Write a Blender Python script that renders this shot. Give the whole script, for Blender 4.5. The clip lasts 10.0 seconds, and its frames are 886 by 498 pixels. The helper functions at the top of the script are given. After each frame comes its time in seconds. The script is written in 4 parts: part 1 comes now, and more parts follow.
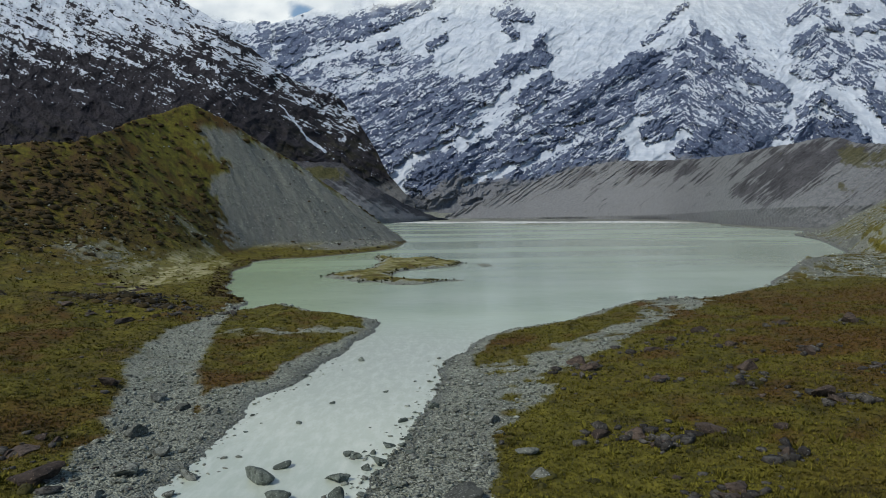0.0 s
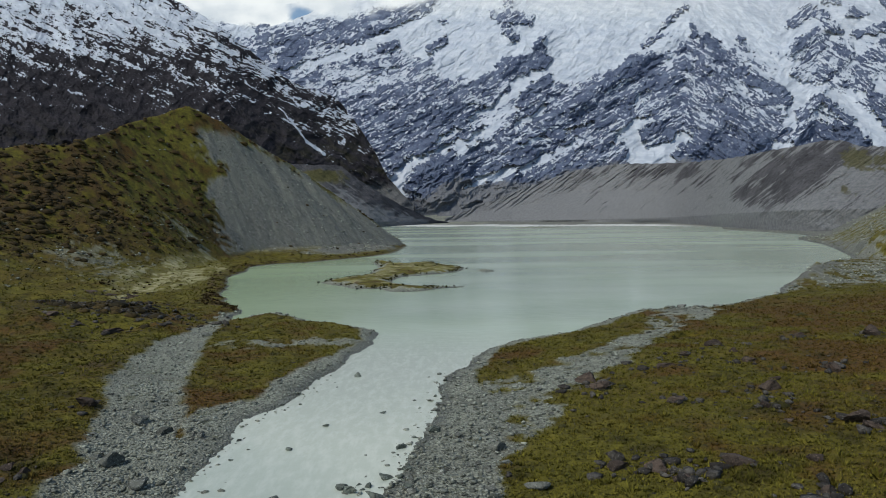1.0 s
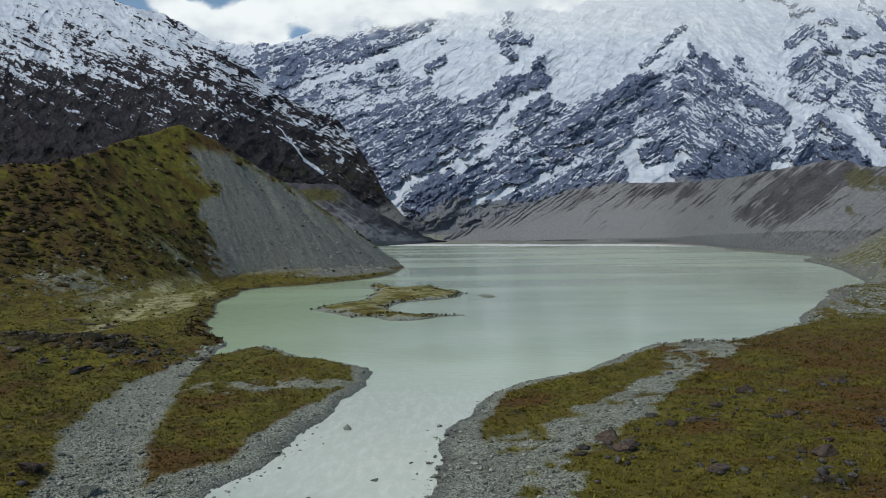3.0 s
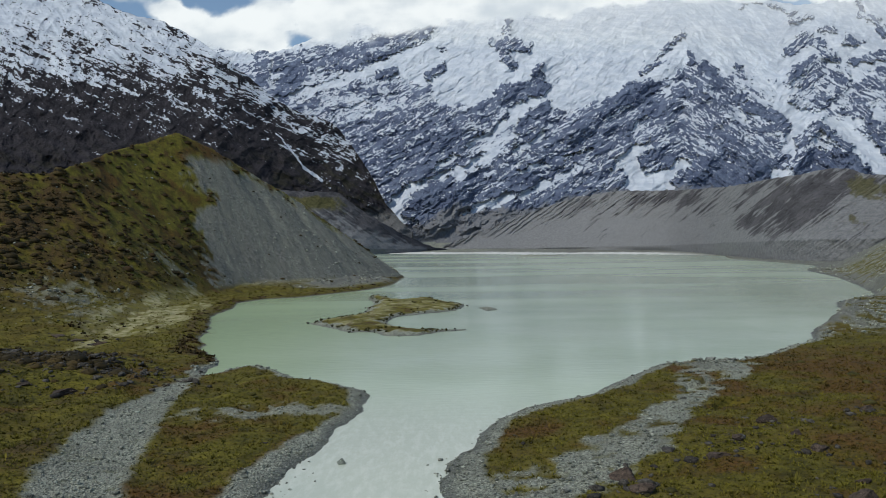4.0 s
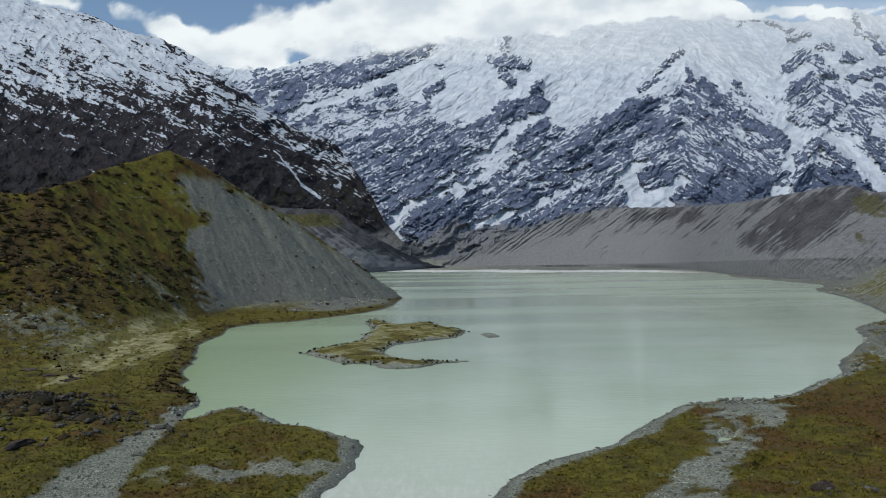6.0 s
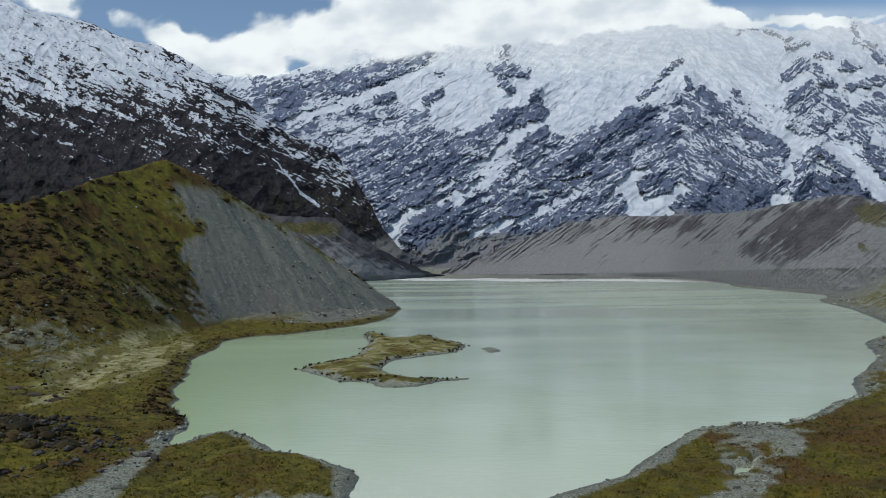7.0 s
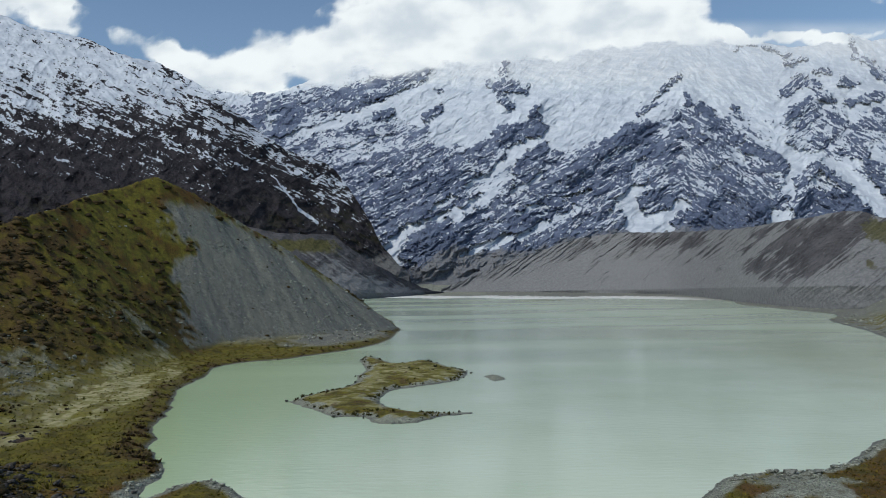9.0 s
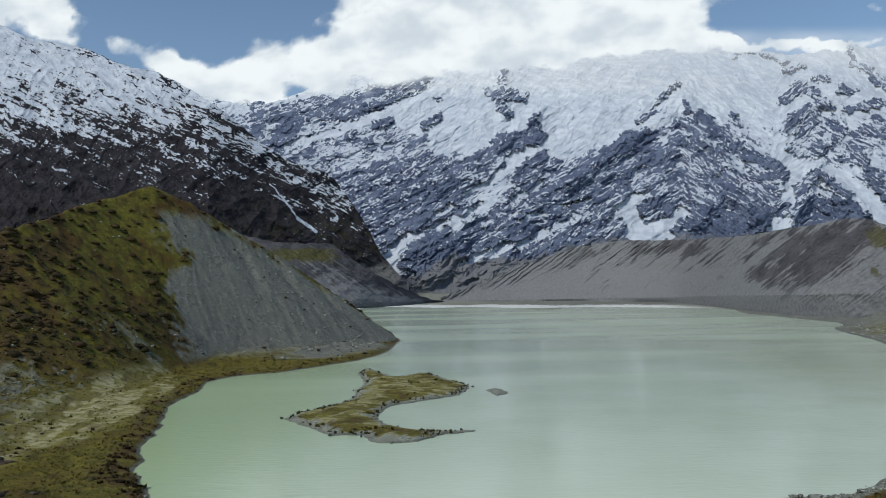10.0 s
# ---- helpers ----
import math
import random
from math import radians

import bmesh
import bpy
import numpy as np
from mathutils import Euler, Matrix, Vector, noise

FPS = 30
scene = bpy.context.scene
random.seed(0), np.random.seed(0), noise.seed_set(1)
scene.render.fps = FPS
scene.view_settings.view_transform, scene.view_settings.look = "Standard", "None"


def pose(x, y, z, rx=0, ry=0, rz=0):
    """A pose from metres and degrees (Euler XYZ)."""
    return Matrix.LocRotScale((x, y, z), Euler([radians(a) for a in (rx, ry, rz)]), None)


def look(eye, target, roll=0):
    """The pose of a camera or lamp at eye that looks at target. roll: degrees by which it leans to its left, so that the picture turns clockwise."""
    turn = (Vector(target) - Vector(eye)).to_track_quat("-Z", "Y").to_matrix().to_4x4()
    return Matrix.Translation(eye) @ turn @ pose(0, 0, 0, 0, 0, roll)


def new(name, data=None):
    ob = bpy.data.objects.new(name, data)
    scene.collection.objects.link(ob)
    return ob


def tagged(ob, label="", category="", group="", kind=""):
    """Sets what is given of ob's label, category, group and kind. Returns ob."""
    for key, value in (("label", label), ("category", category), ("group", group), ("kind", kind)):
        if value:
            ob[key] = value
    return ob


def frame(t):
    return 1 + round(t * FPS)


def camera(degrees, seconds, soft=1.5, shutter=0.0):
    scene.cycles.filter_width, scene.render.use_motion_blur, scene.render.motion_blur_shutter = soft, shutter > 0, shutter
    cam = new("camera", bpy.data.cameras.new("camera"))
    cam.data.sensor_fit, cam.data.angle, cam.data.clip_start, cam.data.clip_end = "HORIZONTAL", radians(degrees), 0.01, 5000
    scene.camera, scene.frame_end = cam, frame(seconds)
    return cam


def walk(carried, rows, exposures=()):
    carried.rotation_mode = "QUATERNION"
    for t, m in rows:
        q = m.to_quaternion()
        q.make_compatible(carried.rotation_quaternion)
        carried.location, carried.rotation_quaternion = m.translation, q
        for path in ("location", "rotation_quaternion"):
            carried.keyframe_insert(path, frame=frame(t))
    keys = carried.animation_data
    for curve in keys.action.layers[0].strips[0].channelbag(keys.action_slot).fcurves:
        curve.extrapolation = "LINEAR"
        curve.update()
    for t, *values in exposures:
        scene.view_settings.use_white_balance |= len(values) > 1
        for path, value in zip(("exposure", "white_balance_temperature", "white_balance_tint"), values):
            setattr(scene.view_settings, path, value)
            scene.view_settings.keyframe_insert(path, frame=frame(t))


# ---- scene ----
cam = camera(60.7, 10.0, 0.7)
PATH = [
    (0, (-2.528, 18.445, 25.897), (-2.526, 20.442, 25.793), -0.8),
    (0.5, (-2.562, 21.842, 26.23), (-2.559, 23.839, 26.129), -0.8),
    (1, (-2.707, 25.313, 26.663), (-2.704, 27.311, 26.566), -0.8),
    (1.5, (-2.747, 28.664, 27.163), (-2.743, 30.662, 27.074), -0.8),
    (2, (-2.816, 32.013, 27.718), (-2.812, 34.012, 27.642), -0.7),
    (2.5, (-2.884, 35.38, 28.202), (-2.879, 37.379, 28.137), -0.7),
    (2.7, (-2.936, 36.752, 28.328), (-2.929, 38.751, 28.27), -0.7),
    (4, (-3.163, 46.213, 30.335), (-3.154, 48.213, 30.305), -0.7),
    (4.5, (-3.191, 49.955, 30.92), (-3.182, 51.955, 30.9), -0.7),
    (5, (-3.264, 53.798, 31.598), (-3.253, 55.798, 31.59), -0.7),
    (5.5, (-3.482, 57.513, 32.22), (-3.47, 59.513, 32.223), -0.8),
    (7, (-3.854, 68.259, 34.975), (-3.838, 70.259, 35.008), -0.7),
    (7.5, (-3.908, 71.911, 35.597), (-3.892, 73.91, 35.641), -0.7),
    (8, (-3.967, 75.603, 36.238), (-3.95, 77.602, 36.292), -0.8),
    (8.5, (-4.062, 79.391, 36.881), (-4.045, 81.39, 36.946), -0.8),
    (9, (-4.194, 83.368, 37.525), (-4.176, 85.367, 37.6), -0.8),
    (9.5, (-4.373, 87.423, 38.074), (-4.353, 89.421, 38.16), -0.9),
    (10, (-4.474, 91.501, 38.48), (-4.454, 93.498, 38.577), -1.0),
]
walk(cam, [(t, look(eye, target, roll)) for t, eye, target, roll in PATH], [(0, 0.08, 6500, 5), (10, 0.08, 6400, 5)])

# ---- light ----
SUN_BEARING, SUN_HEIGHT = -130.0, 46.0      # degrees clockwise from straight ahead, and above the horizon
world = bpy.data.worlds.new("sky")
scene.world = world
world.use_nodes = True
wn = world.node_tree.nodes
sky = wn.new("ShaderNodeTexSky")
sky.sky_type, sky.sun_disc = "NISHITA", False
sky.sun_elevation, sky.sun_rotation = radians(SUN_HEIGHT), radians(SUN_BEARING)
sky.altitude, sky.air_density, sky.dust_density = 800, 1.0, 0.6
wn["Background"].inputs["Strength"].default_value = 0.105
world.node_tree.links.new(sky.outputs["Color"], wn["Background"].inputs["Color"])
sun = new("sun", bpy.data.lights.new("sun", "SUN"))
sun.data.energy, sun.data.angle, sun.data.color = 2.6, radians(10), (1.0, 0.945, 0.87)
_a, _e = radians(SUN_BEARING), radians(SUN_HEIGHT)
sun.matrix_world = look((0, 0, 0), (-math.sin(_a) * math.cos(_e), -math.cos(_a) * math.cos(_e), -math.sin(_e)))


# ---- tools ----
TURNS = np.stack([np.cos(np.arange(1024) / 1024 * 2 * np.pi), np.sin(np.arange(1024) / 1024 * 2 * np.pi)])


def lattice(ix, iy, seed):
    """The slope at each corner of a lattice, by chance."""
    h = (ix * 374761393 + iy * 668265263 + seed * 974634777) & 0xFFFFFFFF
    h = ((h ^ (h >> 13)) * 1274126177) & 0xFFFFFFFF
    h = ((h ^ (h >> 16)) & 0xFFFF) >> 6
    return TURNS[0][h], TURNS[1][h]


def perlin(x, y, seed=0):
    x, y = np.asarray(x, float), np.asarray(y, float)
    x0, y0 = np.floor(x), np.floor(y)
    fx, fy = x - x0, y - y0
    ix, iy = x0.astype(np.int64), y0.astype(np.int64)
    sx, sy = fx * fx * fx * (fx * (fx * 6 - 15) + 10), fy * fy * fy * (fy * (fy * 6 - 15) + 10)

    def corner(dx, dy):
        c, s = lattice(ix + dx, iy + dy, seed)
        return c * (fx - dx) + s * (fy - dy)
    low, low2 = corner(0, 0), corner(1, 0)
    low += (low2 - low) * sx
    high, high2 = corner(0, 1), corner(1, 1)
    high += (high2 - high) * sx
    return (low + (high - low) * sy) * 1.5


def fbm(x, y, octaves=5, seed=0, gain=0.5, ridged=False):
    total, amp, norm = np.zeros(np.shape(x)), 1.0, 0.0
    for k in range(octaves):
        n = perlin(x * 2.03 ** k + 17.3 * k, y * 2.03 ** k - 9.1 * k, seed + k)
        if ridged:
            n = 1 - 2 * np.abs(n)
        total, norm, amp = total + amp * n, norm + amp, amp * gain
    return total / norm


def ramp(x, a, b):
    t = np.clip((x - a) / (b - a), 0, 1)
    return t * t * (3 - 2 * t)


def curve(points, step):
    """A smooth line through the points."""
    p = np.array(points, float)
    q = np.vstack([2 * p[0] - p[1], p, 2 * p[-1] - p[-2]])
    out = []
    for i in range(1, len(q) - 2):
        n = max(1, int(np.linalg.norm(q[i + 1, :2] - q[i, :2]) / step))
        t = np.arange(n)[:, None] / n
        a, b, c, d = q[i - 1], q[i], q[i + 1], q[i + 2]
        out.append(0.5 * (2 * b + (c - a) * t + (2 * a - 5 * b + 4 * c - d) * t ** 2 + (3 * b - a - 3 * c + d) * t ** 3))
    return np.vstack(out + [p[-1:]])


def blocks(x, y, size=1500):
    """The places in batches of near neighbours, so that each batch meets few pieces of a line."""
    order = np.lexsort((x, np.floor(y / 25)))
    return [order[k:k + size] for k in range(0, len(order), size)]


def to_line(x, y, line):
    """Distance to an open line, and the share of the remaining columns at the nearest place."""
    shape, x, y = x.shape, x.ravel(), y.ravel()
    best, rest = np.full(x.shape, 1e9), np.zeros(x.shape + (line.shape[1] - 2,))
    heads, tails = line[:-1], line[1:]
    mid, reach = (heads[:, :2] + tails[:, :2]) / 2, np.hypot(*(tails - heads)[:, :2].T) / 2
    for part in blocks(x, y):
        px, py = x[part], y[part]
        cx, cy = (px.min() + px.max()) / 2, (py.min() + py.max()) / 2
        wide = np.hypot(px - cx, py - cy).max()
        away = np.hypot(mid[:, 0] - cx, mid[:, 1] - cy)
        near_d, near_r = np.full(px.shape, 1e9), np.zeros(px.shape + (line.shape[1] - 2,))
        for k in np.flatnonzero(away - reach <= (away + reach).min() + 2 * wide):
            a, b = heads[k], tails[k]
            dx, dy = b[0] - a[0], b[1] - a[1]
            t = np.clip(((px - a[0]) * dx + (py - a[1]) * dy) / (dx * dx + dy * dy + 1e-9), 0, 1)
            d = np.hypot(px - a[0] - t * dx, py - a[1] - t * dy)
            m = d < near_d
            near_d = np.where(m, d, near_d)
            if line.shape[1] > 2:
                near_r[m] = (a[2:] + t[:, None] * (b[2:] - a[2:]))[m]
        best[part], rest[part] = near_d, near_r
    return best.reshape(shape), rest.reshape(shape + (line.shape[1] - 2,))


def inside(x, y, ring):
    shape, x, y = x.shape, x.ravel(), y.ravel()
    odd = np.zeros(x.shape, bool)
    nxt = np.roll(ring, -1, axis=0)
    low, top, right = np.minimum(ring[:, 1], nxt[:, 1]), np.maximum(ring[:, 1], nxt[:, 1]), np.maximum(ring[:, 0], nxt[:, 0])
    for part in blocks(x, y):
        px, py = x[part], y[part]
        hit = np.zeros(px.shape, bool)
        for k in np.flatnonzero((low <= py.max()) & (top >= py.min()) & (top > low) & (right >= px.min())):
            a, b = ring[k], nxt[k]
            hit ^= ((a[1] > py) != (b[1] > py)) & (px < (b[0] - a[0]) * (py - a[1]) / (b[1] - a[1]) + a[0])
        odd[part] = hit
    return odd.reshape(shape)


def signed(x, y, ring):
    """Distance to a closed line, negative inside."""
    d, _ = to_line(x, y, np.vstack([ring, ring[:1]]))
    return np.where(inside(x, y, ring), -d, d)


def ridge(x, y, nodes):
    """Height of a ridge whose nodes are x, y, height, slope of its sides."""
    line, h = np.array(nodes, float), np.full(x.shape, -1e3)
    for a, b in zip(line[:-1], line[1:]):
        dx, dy = b[0] - a[0], b[1] - a[1]
        t = np.clip(((x - a[0]) * dx + (y - a[1]) * dy) / (dx * dx + dy * dy), 0, 1)
        d = np.hypot(x - a[0] - t * dx, y - a[1] - t * dy)
        h = np.maximum(h, a[2] + t * (b[2] - a[2]) - d * (a[3] + t * (b[3] - a[3])))
    return h


def grid_mesh(name, x, y, z, material, attributes=(), smooth=True):
    """A sheet of quads from arrays of places, with named values on its corners."""
    rows, cols = x.shape
    me = bpy.data.meshes.new(name)
    me.vertices.add(rows * cols)
    me.vertices.foreach_set("co", np.stack([x, y, z], -1).astype(np.float32).ravel())
    i = (np.arange(rows - 1)[:, None] * cols + np.arange(cols - 1)).ravel()
    quads = np.stack([i, i + 1, i + cols + 1, i + cols], -1).astype(np.int32)
    me.loops.add(quads.size)
    me.loops.foreach_set("vertex_index", quads.ravel())
    me.polygons.add(len(quads))
    me.polygons.foreach_set("loop_start", np.arange(0, quads.size, 4, dtype=np.int32))
    me.polygons.foreach_set("use_smooth", np.full(len(quads), smooth))
    me.update(calc_edges=True)
    for key, value in attributes:
        me.attributes.new(key, "FLOAT", "POINT").data.foreach_set("value", value.astype(np.float32).ravel())
    me.materials.append(material)
    return new(name, me)


# ---- materials ----
class Nodes:
    """Short ways to write a material's nodes."""

    def __init__(self, name):
        self.mat = bpy.data.materials.new(name)
        self.mat.use_nodes = True
        self.tree = self.mat.node_tree
        self.bsdf = self.tree.nodes["Principled BSDF"]
        self.place = self.add("ShaderNodeNewGeometry").outputs["Position"]

    def add(self, kind):
        return self.tree.nodes.new(kind)

    def join(self, a, b):
        if hasattr(a, "is_output"):
            self.tree.links.new(a, b)
        else:
            b.default_value = a

    def noise(self, scale, detail=4, rough=0.55, stretch=None, where=None):
        n = self.add("ShaderNodeTexNoise")
        n.inputs["Scale"].default_value, n.inputs["Detail"].default_value, n.inputs["Roughness"].default_value = scale, detail, rough
        src = where or self.place
        if stretch:
            m = self.add("ShaderNodeMapping")
            m.inputs["Scale"].default_value = stretch
            self.join(src, m.inputs["Vector"])
            src = m.outputs["Vector"]
        self.join(src, n.inputs["Vector"])
        return n.outputs["Fac"]

    def cells(self, scale, out="Distance"):
        n = self.add("ShaderNodeTexVoronoi")
        n.inputs["Scale"].default_value = scale
        self.join(self.place, n.inputs["Vector"])
        return n.outputs[out]

    def value(self, key):
        n = self.add("ShaderNodeAttribute")
        n.attribute_name = key
        return n.outputs["Fac"]

    def math(self, op, a, b=0.0, clamp=False):
        n = self.add("ShaderNodeMath")
        n.operation, n.use_clamp = op, clamp
        self.join(a, n.inputs[0])
        self.join(b, n.inputs[1])
        return n.outputs[0]

    def span(self, x, a, b, lo=0.0, hi=1.0):
        n = self.add("ShaderNodeMapRange")
        n.interpolation_type = "SMOOTHSTEP"
        self.join(x, n.inputs["Value"])
        for key, v in (("From Min", a), ("From Max", b), ("To Min", lo), ("To Max", hi)):
            n.inputs[key].default_value = v
        return n.outputs["Result"]

    def mix(self, f, a, b):
        n = self.add("ShaderNodeMix")
        n.data_type = "RGBA"
        self.join(f, n.inputs["Factor"])
        for v, s in ((a, n.inputs[6]), (b, n.inputs[7])):
            self.join(v if hasattr(v, "is_output") else (*v, 1), s)
        return n.outputs[2]

    def bump(self, height, strength, distance, normal=None):
        n = self.add("ShaderNodeBump")
        n.inputs["Strength"].default_value, n.inputs["Distance"].default_value = strength, distance
        self.join(height, n.inputs["Height"])
        if normal:
            self.join(normal, n.inputs["Normal"])
        return n.outputs["Normal"]

    def done(self, colour, rough, normal=None, **more):
        self.join(colour if hasattr(colour, "is_output") else (*colour, 1), self.bsdf.inputs["Base Color"])
        self.join(rough, self.bsdf.inputs["Roughness"])
        if normal:
            self.join(normal, self.bsdf.inputs["Normal"])
        for key, v in more.items():
            self.join(v, self.bsdf.inputs[key.replace("_", " ")])
        return self.mat


def ground_material():
    n = Nodes("valley ground")
    stone, dry, bush, lush, silt, wet, scree, rust = (n.value(k) for k in ("stone", "dry", "bush", "lush", "silt", "wet", "scree", "rust"))
    fine, mid, wide = n.noise(2.2, 5, 0.65), n.noise(0.35, 5, 0.6), n.noise(0.045, 4)
    grass = n.mix(n.span(mid, 0.35, 0.68), (0.064, 0.058, 0.006), (0.138, 0.119, 0.012))
    grass = n.mix(n.math("MULTIPLY", n.span(wide, 0.42, 0.64), 0.4), grass, (0.092, 0.05, 0.011))
    grass = n.mix(lush, grass, n.mix(n.span(mid, 0.3, 0.7), (0.08, 0.073, 0.01), (0.158, 0.138, 0.018)))
    grass = n.mix(n.math("MULTIPLY", rust, n.span(mid, 0.25, 0.5)), grass, n.mix(n.span(fine, 0.35, 0.65), (0.058, 0.028, 0.007), (0.12, 0.065, 0.013)))
    grass = n.mix(n.math("MULTIPLY", n.span(n.noise(0.14, 5, 0.65), 0.52, 0.68), 0.7), grass, (0.034, 0.026, 0.007))
    grass = n.mix(n.span(fine, 0.48, 0.32), grass, (0.022, 0.019, 0.006))
    scrub = n.mix(n.span(fine, 0.4, 0.65), (0.036, 0.023, 0.009), (0.115, 0.07, 0.021))
    sand = n.mix(n.span(mid, 0.38, 0.62), (0.34, 0.312, 0.175), (0.17, 0.162, 0.05))
    rock = n.mix(n.cells(4.0, "Color"), (0.108, 0.115, 0.089), (0.455, 0.472, 0.38))
    rock = n.mix(n.math("MULTIPLY", n.span(n.noise(0.12, 4), 0.35, 0.65), 0.5), rock, (0.145, 0.148, 0.122))
    rock = n.mix(n.math("MULTIPLY", n.span(n.noise(0.22, 5, 0.7), 0.55, 0.7), 0.55), rock, (0.085, 0.088, 0.03))
    rock = n.mix(n.span(fine, 0.47, 0.3), rock, (0.03, 0.032, 0.03))
    slide = n.mix(n.span(n.noise(0.5, 6, 0.7), 0.35, 0.7), (0.105, 0.106, 0.094), (0.235, 0.236, 0.21))
    slide = n.mix(n.span(n.noise(0.1, 5, 0.6), 0.4, 0.65), slide, (0.148, 0.149, 0.132))
    rock = n.mix(scree, rock, slide)
    c = n.mix(dry, grass, sand)
    c = n.mix(bush, c, scrub)
    c = n.mix(stone, c, rock)
    c = n.mix(n.math("MULTIPLY", silt, n.span(mid, 0.2, 0.5)), c, (0.66, 0.66, 0.63))
    c = n.mix(n.math("MULTIPLY", wet, 0.45), c, (0.035, 0.038, 0.036))
    h = n.math("ADD", n.noise(1.3, 6, 0.7), n.math("MULTIPLY", n.cells(3.6), n.math("MULTIPLY", stone, 0.9)))
    return n.done(c, n.math("SUBTRACT", 0.93, n.math("MULTIPLY", wet, 0.45)), n.bump(h, 0.9, 0.4), Specular_IOR_Level=0.25)


def mountain_material(name, dark, pale, rubble_tones, soft=(0.44, 0.56), grain=0.17, fray=2.0, turf=((0.05, 0.045, 0.016), (0.09, 0.075, 0.024))):
    n = Nodes(name)
    snow, scree, moss = n.value("snow"), n.value("scree"), n.value("moss")
    fine, mid = n.noise(grain * 0.8, 8, 0.8), n.noise(grain * 0.12, 5, 0.6)
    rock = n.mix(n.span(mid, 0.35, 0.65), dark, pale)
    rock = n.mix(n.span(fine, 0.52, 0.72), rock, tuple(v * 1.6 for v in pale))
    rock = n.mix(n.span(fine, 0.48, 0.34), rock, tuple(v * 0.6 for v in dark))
    rubble = n.mix(n.span(fine, 0.35, 0.65), *rubble_tones)
    rock = n.mix(scree, rock, rubble)
    rock = n.mix(moss, rock, n.mix(n.span(fine, 0.35, 0.65), *turf))
    edge = n.math("ADD", snow, n.math("MULTIPLY", n.math("SUBTRACT", fine, 0.5), fray))
    # snow colour is dimmed and blued to carry thin cloud shade and haze
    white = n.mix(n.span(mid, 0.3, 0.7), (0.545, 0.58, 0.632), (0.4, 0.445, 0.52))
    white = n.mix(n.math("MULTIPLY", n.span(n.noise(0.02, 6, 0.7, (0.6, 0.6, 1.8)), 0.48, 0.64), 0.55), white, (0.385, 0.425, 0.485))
    deep = n.span(edge, soft[0], soft[1])
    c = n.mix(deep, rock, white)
    grit = n.math("MULTIPLY", n.noise(grain, 8, 0.78), n.math("SUBTRACT", 1.0, n.math("MULTIPLY", deep, 0.75)))
    return n.done(c, 0.9, n.bump(grit, 0.9, 0.7 / grain), Specular_IOR_Level=0.1)


def water_material():
    n = Nodes("milky meltwater")
    river = n.value("river")
    wide, lanes = n.noise(0.02, 3), n.noise(0.006, 3, 0.5, (0.35, 1.6, 1))
    c = n.mix(n.span(wide, 0.35, 0.65), (0.44, 0.522, 0.382), (0.49, 0.565, 0.435))
    c = n.mix(n.value("green"), c, (0.385, 0.5, 0.295))
    churn = n.noise(0.8, 6, 0.65, (1.0, 0.28, 1))
    c = n.mix(river, c, n.mix(n.span(churn, 0.4, 0.7), (0.45, 0.49, 0.405), (0.53, 0.565, 0.48)))
    wave = n.math("ADD", n.math("MULTIPLY", n.noise(0.5, 3, 0.5, (0.45, 1.5, 1)), n.math("SUBTRACT", 1.0, n.math("MULTIPLY", river, 0.8))), n.math("MULTIPLY", n.math("MULTIPLY", churn, river), 1.2))
    rough = n.math("ADD", 0.1, n.math("MULTIPLY", n.span(lanes, 0.4, 0.62), 0.09))
    return n.done(c, rough, n.bump(wave, 0.22, 0.22), Specular_IOR_Level=0.3)


def cloud_material():
    n = Nodes("cloud")
    out = n.tree.nodes["Material Output"]
    glow, clear, mixed = n.add("ShaderNodeEmission"), n.add("ShaderNodeBsdfTransparent"), n.add("ShaderNodeMixShader")
    puff = n.noise(0.0045, 7, 0.6)
    n.join(n.mix(n.span(n.math("ADD", n.value("shade"), n.math("MULTIPLY", n.math("SUBTRACT", puff, 0.5), 0.7)), 0.2, 0.8), (0.86, 0.88, 0.91), (0.6, 0.65, 0.72)), glow.inputs["Color"])
    body = n.math("ADD", n.value("body"), n.math("MULTIPLY", n.math("SUBTRACT", puff, 0.5), 0.9))
    n.join(n.math("MAXIMUM", n.span(body, 0.25, 0.8), n.value("veil")), mixed.inputs["Fac"])
    n.join(clear.outputs[0], mixed.inputs[1])
    n.join(glow.outputs[0], mixed.inputs[2])
    n.join(mixed.outputs[0], out.inputs["Surface"])
    return n.mat


GROUND, WATER, CLOUD = ground_material(), water_material(), cloud_material()
# blue of the distant haze is put into these rock and rubble colours
HAZY_FAR_ROCK = mountain_material("hazy snowy far rock", (0.07, 0.089, 0.146), (0.134, 0.164, 0.238), ((0.125, 0.131, 0.148), (0.2, 0.207, 0.22)))
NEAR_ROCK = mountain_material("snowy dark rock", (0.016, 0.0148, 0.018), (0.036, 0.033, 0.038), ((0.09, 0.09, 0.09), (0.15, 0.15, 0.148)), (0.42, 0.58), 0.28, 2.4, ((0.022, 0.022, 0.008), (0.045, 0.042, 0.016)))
WALL_ROCK = mountain_material("moraine wall", (0.05, 0.049, 0.054), (0.092, 0.09, 0.096), ((0.142, 0.145, 0.15), (0.225, 0.228, 0.232)), (0.3, 0.7), 0.3, 2.0, ((0.058, 0.055, 0.024), (0.108, 0.102, 0.045)))

